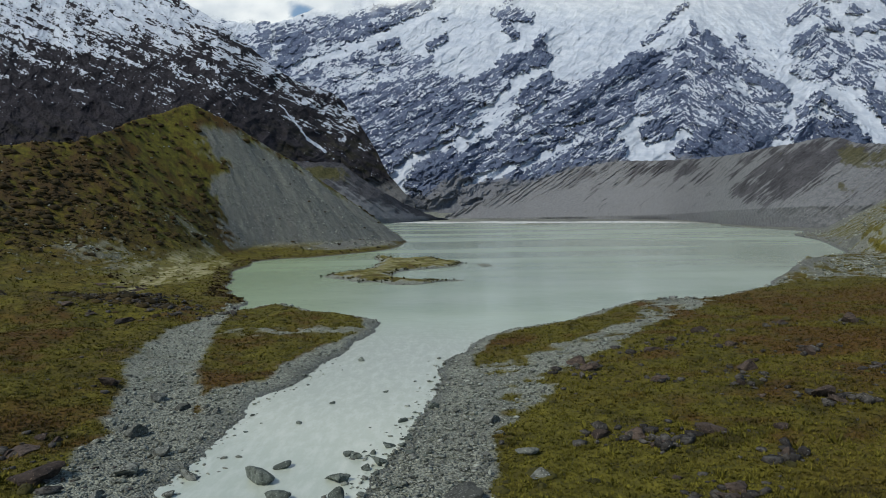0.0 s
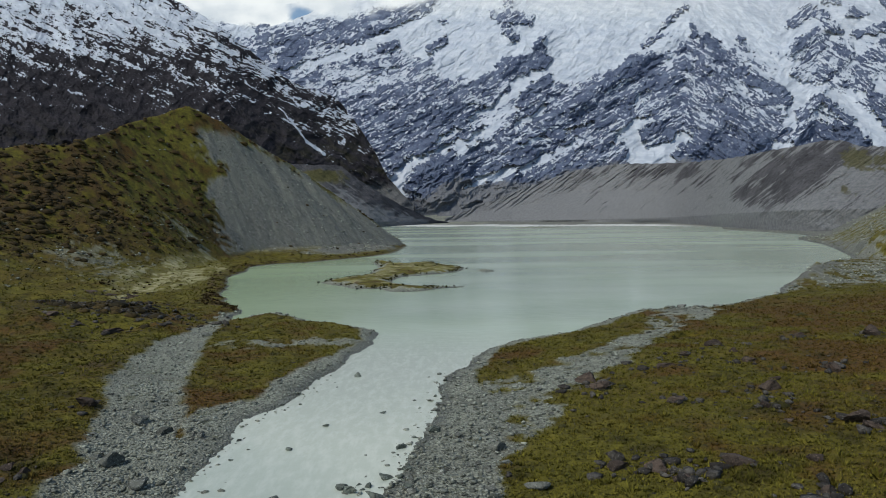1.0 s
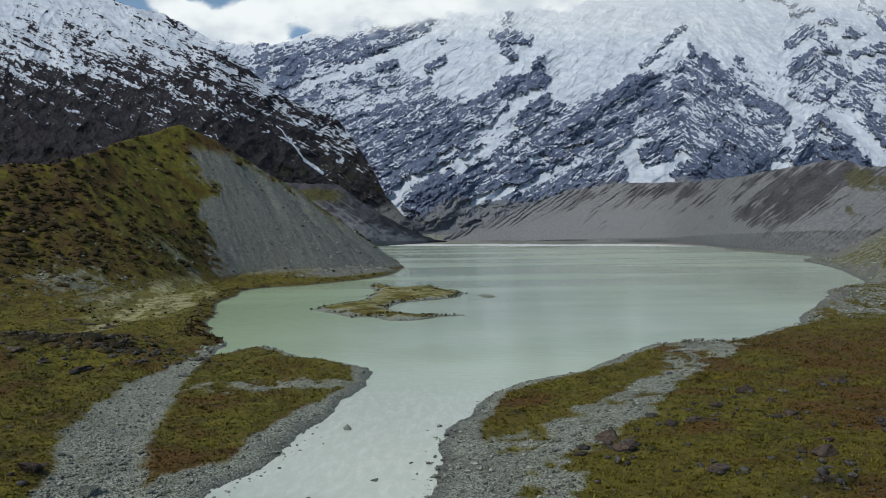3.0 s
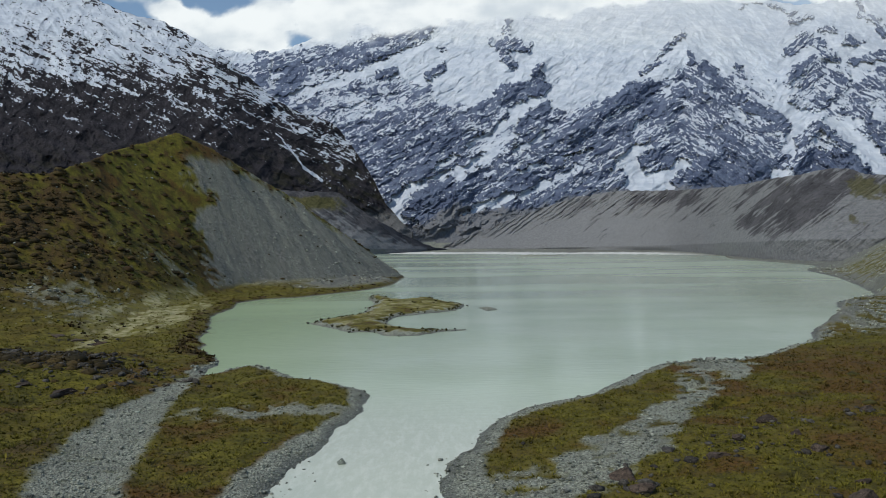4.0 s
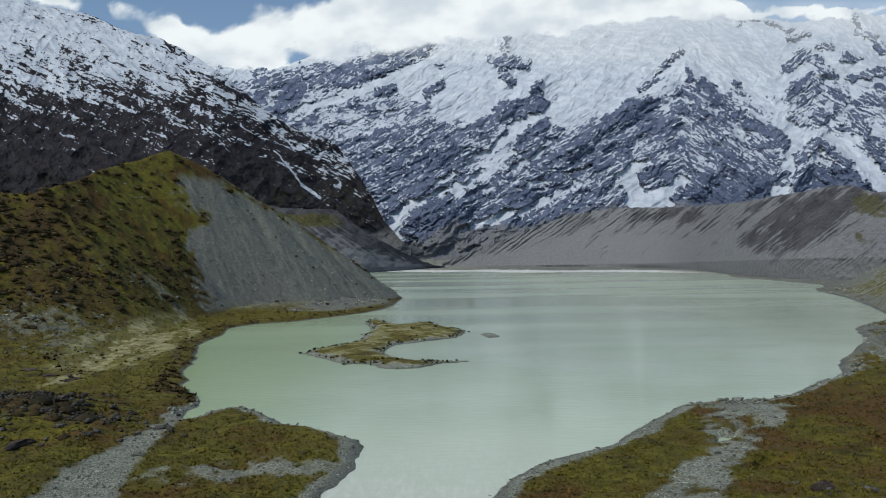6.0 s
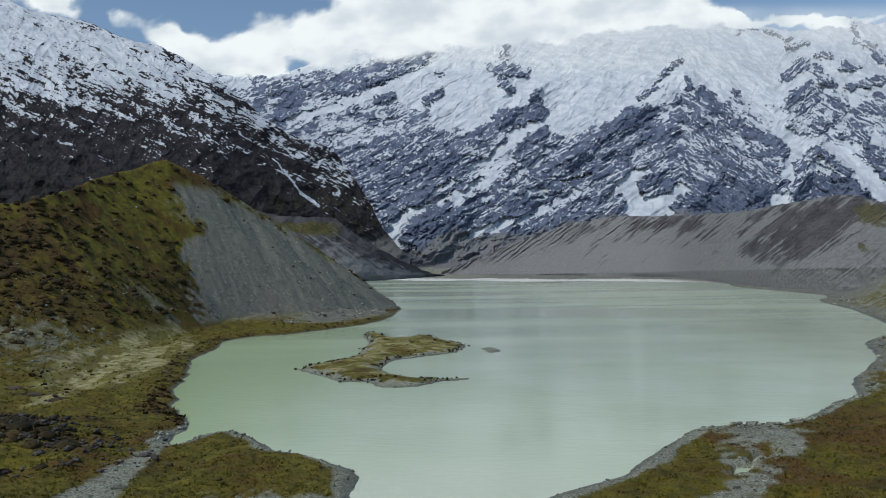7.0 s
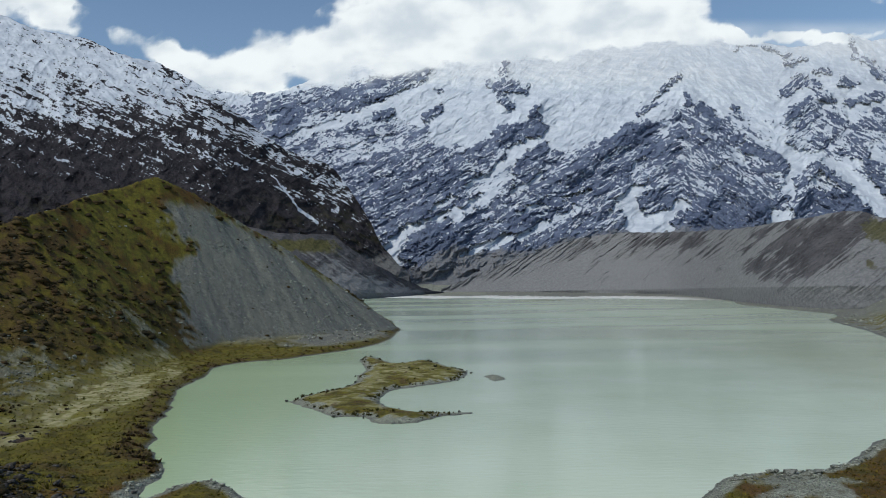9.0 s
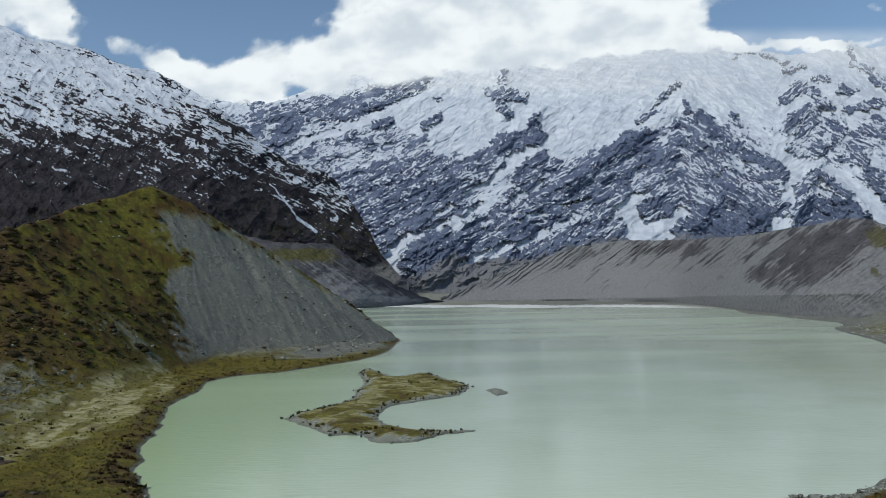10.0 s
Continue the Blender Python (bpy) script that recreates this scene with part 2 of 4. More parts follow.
# ---- plan: shores, channel and ridges, in metres ----
LEFT_BANK = [(-44, -380), (-34, -120), (-31, 20), (-30, 70), (-29.3, 89), (-28.7, 96), (-28.4, 104), (-28.6, 115), (-29, 122.6), (-26, 127.4), (-24, 137),
             (-21.6, 155), (-18, 175), (-16.6, 187), (-19, 197), (-23, 202), (-28, 207), (-35.5, 211), (-41, 221), (-46.5, 227),
             (-51.7, 226), (-54.8, 216), (-57.3, 217)]
LEFT_SHORE = [(-57.3, 229.5), (-58.8, 236.6), (-62.5, 243), (-69.6, 255), (-71.4, 266), (-78.2, 282), (-80, 296), (-88.7, 328), (-95, 355), (-94.9, 383),
              (-100, 408), (-93, 430), (-78, 441), (-63, 463), (-44.6, 496), (-35, 535), (-32, 600), (-33, 652), (-60, 720), (-150, 950), (-180, 1200), (-162, 1330), (-144, 1410), (-133, 1505)]
FAR_SHORE = [(-100, 1530), (-42, 1470), (0, 1420), (60, 1440), (115, 1340), (165, 1300), (266, 1290), (354, 1190), (392, 1110)]
RIGHT_SHORE = [(358, 980), (352, 844), (345, 744), (300, 668), (266, 556), (221, 441), (205, 409), (190, 397), (169, 373), (145, 324), (128, 301),
               (114, 283), (104, 264), (100, 257), (93, 252), (75.6, 233), (67, 227), (58.9, 227.5), (48, 222), (35, 205), (24.5, 190), (13.5, 181),
               (6, 172), (0.8, 155), (-2.6, 142), (-3.4, 126), (-4.8, 115.4), (-6, 108), (-7, 100), (-8.3, 96.5), (-10, 90), (-10, 70), (-9, 20), (-11, -120), (-20, -380)]
LAKE = curve(LEFT_BANK + LEFT_SHORE + FAR_SHORE + RIGHT_SHORE, 6)
ISLAND = curve([(-49.9, 317), (-45, 331), (-38.6, 341), (-34, 357), (-35, 379), (-33.5, 395), (-39.9, 435), (-35.7, 446), (-22, 415), (-10, 426),
                (1.4, 399), (7.5, 382), (2.5, 359), (-5.4, 352), (-14.6, 342), (-20, 337), (-22.3, 316), (-16.2, 302), (-6.8, 294), (5.1, 293.6), (5.1, 292),
                (-2.4, 289), (-9.5, 282.5), (-19.3, 280.7), (-24.3, 289.6), (-31.7, 290.3), (-37.4, 298.6), (-43.6, 307.5)], 3)
ISLET = curve([(13.3, 370), (17, 375), (20.5, 363), (16.2, 355)], 2)
CHANNEL = np.array([(-58, 226, 1.2), (-57, 212, 1.6), (-56.5, 200, 2.2), (-55.5, 188, 3.2), (-54, 172, 4.6), (-52, 158, 5.1), (-49, 144, 5.7),
                    (-43.9, 128, 5.0), (-39.5, 114, 5), (-36, 104, 6), (-34.5, 96, 6.5), (-32.5, 80, 7), (-32, 30, 8)], float)
TONGUE = np.array([(2, 118, 8), (6, 132, 7), (14, 141, 5.5), (24, 150, 4.5), (33, 167, 3.6), (44, 185, 3.4), (54, 203, 5), (60, 218, 8)], float)
HILL = [(-320, 300, 58, 0.42), (-255, 365, 58, 0.46), (-222, 405, 62, 0.6), (-199, 431, 67, 0.86), (-195, 455, 72, 0.95), (-194, 484, 81, 1.02), (-188, 514, 91, 1.12),
        (-174, 541, 101, 1.22), (-157, 560, 93, 1.12), (-139, 577, 80, 0.95), (-114, 597, 63, 0.88), (-87, 617, 43, 0.8), (-66, 632, 26, 0.75), (-40, 650, 6, 0.65)]
APRON = [(-330, 230, 30, 0.2), (-210, 330, 26, 0.26), (-168, 390, 10, 0.3), (-152, 440, 6, 0.3), (-130, 480, 6, 0.2), (-90, 520, 6, 0.14), (-60, 560, 4, 0.12)]
RIGHT_HILL = [(300, 320, 34, 0.45), (240, 408, 26, 0.72), (262, 450, 23, 0.65), (290, 510, 21, 0.6), (326, 590, 21, 0.55), (420, 680, 46, 0.55), (520, 760, 80, 0.6)]
KNOLL = [(120, 289, 3.6, 0.5), (131, 297, 7.5, 0.6), (142, 303, 4, 0.45)]
HILL_LINE = np.array(HILL, float)[:, :2]
POOLS = [(45.5, 191.5, 0.9), (44.5, 172.2, 0.5), (52, 199, 0.7)]
MOUND = [(-130, 190, 7, 0.12), (-95, 212, 5.2, 0.14), (-78, 200, 3.6, 0.16)]


def rusty(x, y):
    """Where the turf has turned red-brown: high on the right-hand meadow and in patches."""
    lean = np.where(x > -14, 0.42 * ramp(x, 18, 70) - 0.16, 0.05 + 0.2 * ramp(y, 150, 110) - 0.22 * ramp(x, -55, -45))
    return ramp(fbm(x / 24, y / 24, 4, 530) + 0.5 * fbm(x / 7, y / 7, 3, 534) + lean, -0.05, 0.4) * (1 - 0.8 * ramp(y, 215, 255) * ((x > -14) | (y < 440) | (x > -120)))


def land(x, y):
    """Height of the ground and what covers it."""
    wob = fbm(x / 9, y / 9, 3, 40) * 1.6
    shore = signed(x + wob, y + fbm(x / 9, y / 9, 3, 44) * 1.6, LAKE)
    right = x > -14
    beyond = ramp(y, 222, 236) * (~right)
    chan, half = to_line(x + fbm(x / 12, y / 12, 3, 50) * 1.5, y, CHANNEL)
    half = half[..., 0]
    tong, thalf = to_line(x, y, TONGUE)
    tong = tong + fbm(x / 7, y / 7, 4, 52) * 7
    thalf = thalf[..., 0]
    n1, n2, n3 = fbm(x / 14, y / 14, 4, 80), fbm(x / 40, y / 40, 4, 84), fbm(x / 4, y / 4, 4, 88)
    # banks and meadows
    d = np.maximum(shore, 0)
    bar = np.where(right, ramp(y, 165, 120), ramp(y, 140, 112) * ramp(x, -50, -38))
    z = np.where(right, 0.9 * (1 - np.exp(-d / (3.0 + 9 * bar))) + 0.062 * np.maximum(d - 9, 0) * ramp(y, 330, 180),
                 (1.1 - 0.3 * bar) * (1 - np.exp(-d / (2.5 + 6 * bar))) + 0.03 * np.maximum(d - 14, 0))
    z = np.where(right, z, np.maximum(z, ridge(x, y, MOUND) + n1 * 1.2))
    z -= 0.45 * ramp(half - chan, -2, 2) * ramp(d, 2, 8)
    z += n2 * 0.8 * ramp(d, 10, 40) + np.where(right, 0.3, 1.9) * fbm(x / 20, y / 26, 3, 78) * 1.5 * ramp(d, 5, 22) * ramp(half - chan, 0, -7)
    for px, py, turn in POOLS:
        u, v = (x - px) * math.cos(turn) + (y - py) * math.sin(turn), (y - py) * math.cos(turn) - (x - px) * math.sin(turn)
        z -= (z + 0.18) * ramp(1 - np.hypot(u / 5.4, v / 1.9) + n3 * 0.5, 0, 0.35)
    # moraines
    hill = np.maximum(np.maximum(ridge(x, y, HILL), ridge(x, y, APRON) + n1 * 2.5 + n2 * 2), np.maximum(ridge(x, y, RIGHT_HILL), ridge(x, y, KNOLL)))
    steep = ramp(hill, 0, 14)
    along = np.where(x < 0, 0.8 * x + 0.6 * y, 0.35 * x - 0.94 * y)
    across = np.where(x < 0, 0.6 * x - 0.8 * y, 0.94 * x + 0.35 * y)
    gull = fbm(along / 9, across / 60, 4, 60, ridged=True) - 0.35
    hill = hill + steep * (gull * 0.6 + fbm(x / 34, y / 34, 4, 62) * 2.0 + fbm(x / 6, y / 6, 3, 66) * 0.7)
    gap = hill - z
    z = np.where(shore > 0, z + 0.5 * (gap + np.sqrt(gap * gap + 6)) * ramp(d, 0, 6), z)
    z = np.where((y > 1100) & (shore > 0), np.minimum(z, 0.25 + 0.006 * d), z) + np.where(shore > 0, 15 * ramp(y, 1640, 2150) * ramp(d, 0, 60), 0)
    # bed under the water
    z = np.where(shore <= 0, np.maximum(-4.0, shore * np.where(y < 150, 0.065, 0.22)), z)
    # cover
    rust = rusty(x, y)
    stone = np.maximum(ramp(half - chan + n3 * 1.5, -1.2, 0.8) * (y < 226), ramp(thalf - tong, -1.5, 1.5) * ramp(n3 + 0.6 * n1, -0.5, 0.0))
    rim = np.where(right, 3.6 + 7.3 * ramp(y, 150, 118), (2.6 + 3 * ramp(y, 175, 120)) * (1 - beyond) + 0.4) * (1 + 0.6 * n1)
    rim = np.where(right & (y > 255), 4 + 6 * n1, rim)
    stone = np.maximum(stone, ramp(rim - d, -0.8, 0.8))
    spit = 0.95 - np.hypot((x + 31) / 14, (y - 175 - (x + 31) * 0.3) / 6.0) + n3 * 1.5
    stone = np.maximum(stone, 0.85 * ramp(spit, -0.1, 0.6))
    side = ((x + 173) * 73 + (y - 543) * 42) / 84.2
    shelf = np.exp(-((hill - 56) / 8) ** 2) * (y > 470)
    slip = ramp(side - 15 * shelf + n1 * 14 + n3 * 8, -3, 3) * np.maximum(ramp(hill, 2, 7), ramp(x + n1 * 30, -100, -70) * ramp(hill, 0, 2)) * (y > 400)
    crest, _ = to_line(x, y, HILL_LINE)
    cap = np.maximum(ramp(hill + n1 * 6, 80, 88), ramp(crest + n1 * 14, 13, 5) * ramp(n1 + n3 * 0.5, -0.35, 0.1))
    slip = slip * (1 - cap * (y < 700))
    scree = np.where(x < 0, slip, np.maximum(ramp(hill, 1, 8) * ramp(y + n1 * 120, 600, 820), 0.85 * ramp(n3 + n1 * 0.8, -0.05, 0.25) * ramp(hill, 1, 6)))
    growth = ramp(n1 + 0.6 * n3, -0.1, 0.25)
    scree = scree * (1 - growth * np.where(x < 0, np.maximum(0.6 * ramp(hill + n1 * 12, 13, 4) * ramp(x, -75, -110) * 0.6, 0.9 * ramp(hill - (side * 0.2), 70, 90)) * (y < 700), 0.75 * ramp(y + hill * 2, 900, 560)))
    stone = np.maximum(stone, scree)
    stone = np.where((x < 0) & (y < 440) & (y > 225), np.maximum(stone, ramp(n2 * 1.1 + n3 * 0.9, 0.22, 0.5) * ramp(hill, 1, 5) * ramp(hill, 38, 20) * 0.5), stone)
    stone = np.maximum(stone, ramp(y, 800, 950))
    stone = np.where((x > 0) & (y > 255), np.maximum(stone, 0.9 * ramp(n3 + 0.7 * n1, -0.15, 0.1) * np.maximum(ramp(hill, 1, 5), ramp(y + n1 * 12, 262, 276) * ramp(x, 96, 112))), stone)
    bare = (x > 100) * np.maximum(ramp(y + n1 * 60, 590, 700), ramp(y, 260, 275) * ramp(9 + n1 * 16 + n3 * 6 - d, -2, 3))
    scree = np.maximum(scree, bare * (0.75 + 0.25 * ramp(n1, -0.3, 0.2)))
    stone = np.maximum(stone, bare)
    stone = np.where(shore <= 0, 1.0, stone)
    sandy = 1 - np.hypot((x + 114 + (y - 340) * 0.16) / 19, (y - 345) / 84)
    dry = ramp(sandy + n1 * 0.5 + n3 * 0.2, -0.1, 0.3) * (1 - ramp(hill, 4, 9)) * (0.2 + 0.8 * ramp(fbm((x + 0.16 * y) / 8, y / 34, 5, 98) + n3 * 0.3, -0.12, 0.02))
    patch = ramp(side + n1 * 22 + n3 * 8, -58, -50) * ramp(hill + n1 * 14, 22, 36)
    bush = ramp(n3 + n1 * 0.8, -0.3, 0.12) * ramp(hill, 3, 14) * (0.55 + 0.45 * ramp(hill, 14, 34)) * (x < 0) * (y < 700) * (1 - patch * (1 - 0.95 * ramp(n3 - 0.5 * n1, 0.2, 0.36)))
    bush = np.maximum(bush, ramp(n3 + n1, -0.15, 0.25) * ramp(10 - d, 0, 6) * (~right) * (y > 225))
    bush = np.maximum(bush, 0.3 * ramp(hill, 0, 2.5) * ramp(hill, 10, 6) * (y > 430) * (x < -30) * ramp(n3 + n1 * 0.5, -0.4, 0.15))
    bush = np.maximum(bush, 0.6 * ramp(n2 + n3 * 0.5, 0.2, 0.5) * np.where(right, 0.6, 1))
    lush = np.clip(patch * (x < 0) + ramp(n2 + n1 * 0.4, 0.0, 0.5) * 0.6 * np.where(right, ramp(x, 60, 15), 0.8) + 0.45 * right * ramp(x, 34, 10) * ramp(y, 190, 130) + 0.3 * (~right) * (y < 240) + 0.8 * ramp(y, 222, 262) * ramp(y, 680, 640) * (x < -40) * ramp(hill, 7, 2) * ramp(n1, -0.5, 0.1) + 0.8 * (x > 140) * ramp(hill, 0, 4), 0, 1)
    heap = ramp(1.0 - np.hypot((x + 98) / 34, (y - 222 - (x + 98) * -0.45) / 12) + n3 * 1.1 + n1 * 0.7, 0.1, 0.5)
    bush = np.maximum(bush, heap * 0.85)
    lush = lush * (1 - heap)
    silt = ramp(n1 * 60 + n3 * 50 + 130 - d, 0, 40) * (y > 1130) * ramp(x, 420, 340) * (shore > 0)
    bump = (1 - stone) * (n3 * 0.3 + fbm(x / 1.3, y / 1.3, 2, 94) * 0.2) + stone * fbm(x / 1.1, y / 1.1, 3, 96) * 0.09
    bump = bump * (1 - 0.75 * dry) * (0.4 + 0.6 * ramp(y, 420, 240))
    z = z + bump * np.where(shore > 0, ramp(d, 0.3, 2), 1.0)
    return z, {"stone": stone, "rust": np.maximum(rust, 0.8 * ramp(rim + 1.5 + 5 * n1 - d, 0, 2.5) * (~right) * (y < 175)), "dry": dry, "bush": bush * (1 - stone), "lush": lush, "silt": silt, "scree": np.maximum(scree, ramp(y, 1000, 1150) * (1 - 0.7 * ramp(y, 1560, 1700))) * (0.45 + 0.55 * ramp(fbm(along / 3.5, across / 45, 4, 63) + n3 * 0.5, -0.5, 0.4)), "wet": ramp(2.2 - np.abs(shore), 0, 1.8)}


# ---- ground and water ----
EYE = (-2.5, 18.4)
bear = np.concatenate([np.linspace(-4, -0.68, 30), np.linspace(-0.66, -0.5, 70), np.linspace(-0.499, 0, 440), np.linspace(0.002, 0.66, 360), np.linspace(0.68, 4, 30)])
deep = np.concatenate([np.linspace(-420, 28, 24), np.geomspace(36, 340, 300), np.linspace(342, 660, 200), np.geomspace(666, 2500, 80)])
B, D = np.meshgrid(bear, deep)
GX, GY = EYE[0] + B * np.sqrt(D * D + 45 ** 2), EYE[1] + D
GZ, COVER = land(GX, GY)
ground = grid_mesh("ground", GX, GY, GZ, GROUND, COVER.items())
tagged(ground, "tussock meadow, grey gravel banks and scree moraines round a lake", "ground", kind="structure")
wx, wy = np.meshgrid(np.linspace(-400, 700, 120), np.concatenate([np.linspace(-400, 0, 10), np.geomspace(10, 2300, 150)]))
water = grid_mesh("water", wx, wy, wx * 0, WATER, (("river", ramp(wy + wx * 0.25, 205, 150)), ("green", ramp(wx + np.abs(wy - 350) * 0.12, 20, -70))))
tagged(water, "pale milky green glacial lake draining into a river", "lake", kind="structure")


def islet(name, ring, high, label, bare=0.0):
    """A low island: its own finely cut sheet that dips under the water all round."""
    lo, hi = ring.min(0) - 4, ring.max(0) + 4
    x, y = np.meshgrid(np.arange(lo[0], hi[0], 0.45), np.arange(lo[1], hi[1], 0.6))
    n1, n3 = fbm(x / 11, y / 11, 4, 71), fbm(x / 3, y / 3, 4, 75)
    d = -signed(x + n3 * 1.3, y + n1 * 2.5, ring)
    z = np.where(d > 0, 0.1 + high * (1 - np.exp(-d / 4.5)) * (1 + 0.7 * n1) + n3 * 0.25 * ramp(d, 0, 2), np.maximum(-1.5, d * 0.5))
    cover = {"stone": np.maximum(bare, ramp(2.6 + n3 * 4 - d + 2.5 * ramp(n1, 0.1, 0.4), -0.6, 0.6)), "dry": ramp(n1 + n3 * 0.6, -0.1, 0.2) * 0.75, "bush": ramp(n3 - n1 * 0.6, 0.2, 0.4) * 0.8, "lush": 0.5 + 0.5 * ramp(n1 - n3, -0.2, 0.3), "wet": ramp(1.2 - d, 0, 1)}
    return tagged(grid_mesh(name, x, y, z, GROUND, cover.items()), label, "island")


island = islet("island", ISLAND, 1.5, "low hooked island of moss, dry grass and grey stones")
islet("gravel_bar", curve([(112, 1235), (150, 1255), (190, 1240), (150, 1222)], 6), 1.6, "low dark gravel bar at the head of the lake", 1.0)
islet("rock_islet", ISLET, 0.9, "small bare grey stone islet in the lake", 0.9)

# ---- mountains, by bearing and rise in thousandths from a far viewpoint ----
BASE = (-4.5, 91.5, 38.5)


def strokes(b, r, rows):
    """The sum of soft strokes: each from one bearing and rise to another, with a half width and a strength."""
    s = np.zeros(b.shape)
    for b0, r0, b1, r1, w, k in rows:
        dx, dy = b1 - b0, r1 - r0
        t = np.clip(((b - b0) * dx + (r - r0) * dy) / (dx * dx + dy * dy + 1e-6), 0, 1)
        s += k * np.exp(-((b - b0 - t * dx) ** 2 + (r - r0 - t * dy) ** 2) / (w * w))
    return s


def mountain(name, top, low, near, slope, step, relief, cover, material, rows):
    """A mountain face: its skyline, the rise of its foot, the distance of its foot, the lie of its slope, its relief and cover."""
    line = np.array(top, float)
    b = np.arange(line[0, 0], line[-1, 0], step)
    sky_r = np.interp(b, line[:, 0], line[:, 1])
    sky_r += fbm(b / 14, b * 0 + 3, 5, 7) * 3.0
    s = np.linspace(0, 1, rows)[:, None]
    r = low(b)[None, :] + s * (sky_r - low(b))[None, :]
    bb = np.broadcast_to(b, r.shape)
    push = relief(bb, r) * ramp(s, 0.0, 0.08)
    dist = near(bb) / (1 - np.maximum(r, -20) * 0.001 * slope) + push
    x, y, z = BASE[0] + bb * 0.001 * dist, BASE[1] + dist, BASE[2] + r * 0.001 * dist
    # the far side falls away behind the skyline
    k = np.linspace(0.05, 1, 8)[:, None]
    x = np.vstack([x, x[-1:] * (1 + 0.12 * k)])
    y = np.vstack([y, y[-1:] + 500 * k])
    z = np.vstack([z, z[-1:] * (1 - k)])
    snow, scree, moss = cover(bb, r, x[:rows], y[:rows], z[:rows])
    tail = [np.vstack([v, np.repeat(v[-1:], 8, 0)]) for v in (snow, scree, moss)]
    return grid_mesh(name, x, y, z, material, tuple(zip(("snow", "scree", "moss"), tail)))


MASSIF_TOP = [(-351, 259), (-291, 266), (-253, 270), (-227, 265), (-216, 251), (-201, 251), (-170, 264), (-125, 278), (-64, 291), (-4, 295),
        (87, 308), (178, 312), (255, 315), (331, 318), (415, 318), (453, 307), (483, 302), (521, 307), (560, 320), (590, 310), (612, 314),
        (672, 320)]
LEFT_TOP = [(-700, 397), (-689, 394), (-576, 358), (-531, 338), (-501, 333), (-463, 325), (-426, 307), (-403, 299), (-366, 291),
        (-321, 266), (-276, 235), (-231, 196), (-209, 179), (-186, 167), (-156, 159), (-134, 146), (-112, 115), (-90, 81), (-72, 43), (-53, 21),
        (-35, 2)]
SNOW_PLATEAUS = [(-4, 277, 208, 281, 30.4, 30.4, 1), (-20, 227, 207, 235, 25.8, 34.2, 1), (10, 193, 93, 199, 19.8, 19.8, 1),
        (146, 206, 253, 242, 34.2, 30.4, 1), (175, 181, 259, 210, 16.7, 16.7, 1), (107, 159, 183, 190, 12.2, 15.2, 1),
        (57, 120, 137, 174, 7.6, 14.4, 0.9), (239, 288, 406, 294, 28.9, 28.9, 1), (268, 257, 405, 255, 22.8, 34.2, 1),
        (352, 264, 466, 262, 30.4, 27.4, 1), (381, 225, 457, 224, 12.2, 18.2, 1), (459, 285, 559, 291, 18.2, 16.7, 1),
        (520, 265, 574, 276, 19.8, 19.8, 1), (594, 295, 611, 287, 19.8, 22.8, 1)]
SNOW_COULOIRS = [(480, 220, 481, 243, 7.6, 12.2, 1), (542, 242, 592, 259, 9.1, 10.6, 0.9), (539, 219, 556, 195, 10.6, 12.2, 0.9),
        (426, 200, 474, 181, 7.6, 9.1, 0.6), (463, 170, 478, 138, 13.7, 16.7, 1), (479, 138, 469, 98, 15.2, 8.4, 1),
        (486, 147, 511, 156, 12.2, 10.6, 1), (471, 109, 457, 76, 7.6, 10.6, 1), (432, 63, 475, 73, 6.8, 9.1, 1),
        (529, 137, 574, 108, 15.2, 15.2, 1), (574, 108, 601, 79, 15.2, 13.7, 1), (553, 146, 587, 156, 9.1, 10.6, 0.6),
        (410, 185, 426, 154, 5.3, 6.1, 0.7), (395, 177, 410, 147, 4.6, 4.6, 0.5)]
SNOW_BANDS = [(-185, 255, -95, 280, 5.3, 10.6, 1), (-208, 258, -199, 241, 9.1, 6.1, 1), (-111, 213, -20, 240, 6.8, 9.1, 1),
        (-73, 230, 3, 257, 8.4, 12.2, 1), (-171, 194, -109, 216, 6.1, 6.1, 0.9), (-216, 187, -156, 198, 3.0, 3.8, 0.8),
        (-134, 163, -95, 173, 7.6, 7.6, 0.4), (-58, 215, -20, 223, 6.8, 6.8, 0.7), (-81, 177, -51, 194, 6.8, 6.8, 0.25),
        (-219, 230, -214, 199, 6.1, 6.1, 0.2), (-270, 243, -252, 242, 8.4, 8.4, 0.9), (68, 107, 99, 134, 9.1, 11.4, 0.45),
        (282, 214, 325, 222, 6.1, 7.6, 0.9), (297, 206, 331, 217, 3.0, 3.8, 0.8)]
ROCK_HEADWALLS = [(-207, 232, -155, 245, 10.6, 12.2, -1), (-184, 223, -208, 199, 13.7, 11.4, -1), (-155, 239, -57, 256, 12.9, 13.7, -0.9),
        (-95, 243, -18, 275, 10.6, 13.7, -0.8), (-49, 279, -2, 287, 9.1, 6.8, -0.6), (-165, 221, -109, 228, 4.6, 4.6, -0.7),
        (-229, 253, -234, 207, 7.6, 11.4, -0.8), (97, 291, 94, 274, 2.3, 5.3, -0.4), (80, 257, 118, 252, 9.9, 9.1, -0.6),
        (89, 239, 105, 228, 7.6, 5.3, -0.6), (139, 229, 134, 207, 3.0, 9.1, -1), (134, 198, 86, 188, 11.4, 11.4, -0.9),
        (76, 179, 38, 160, 8.4, 6.8, -0.8), (147, 198, 100, 182, 4.6, 6.1, -0.8)]
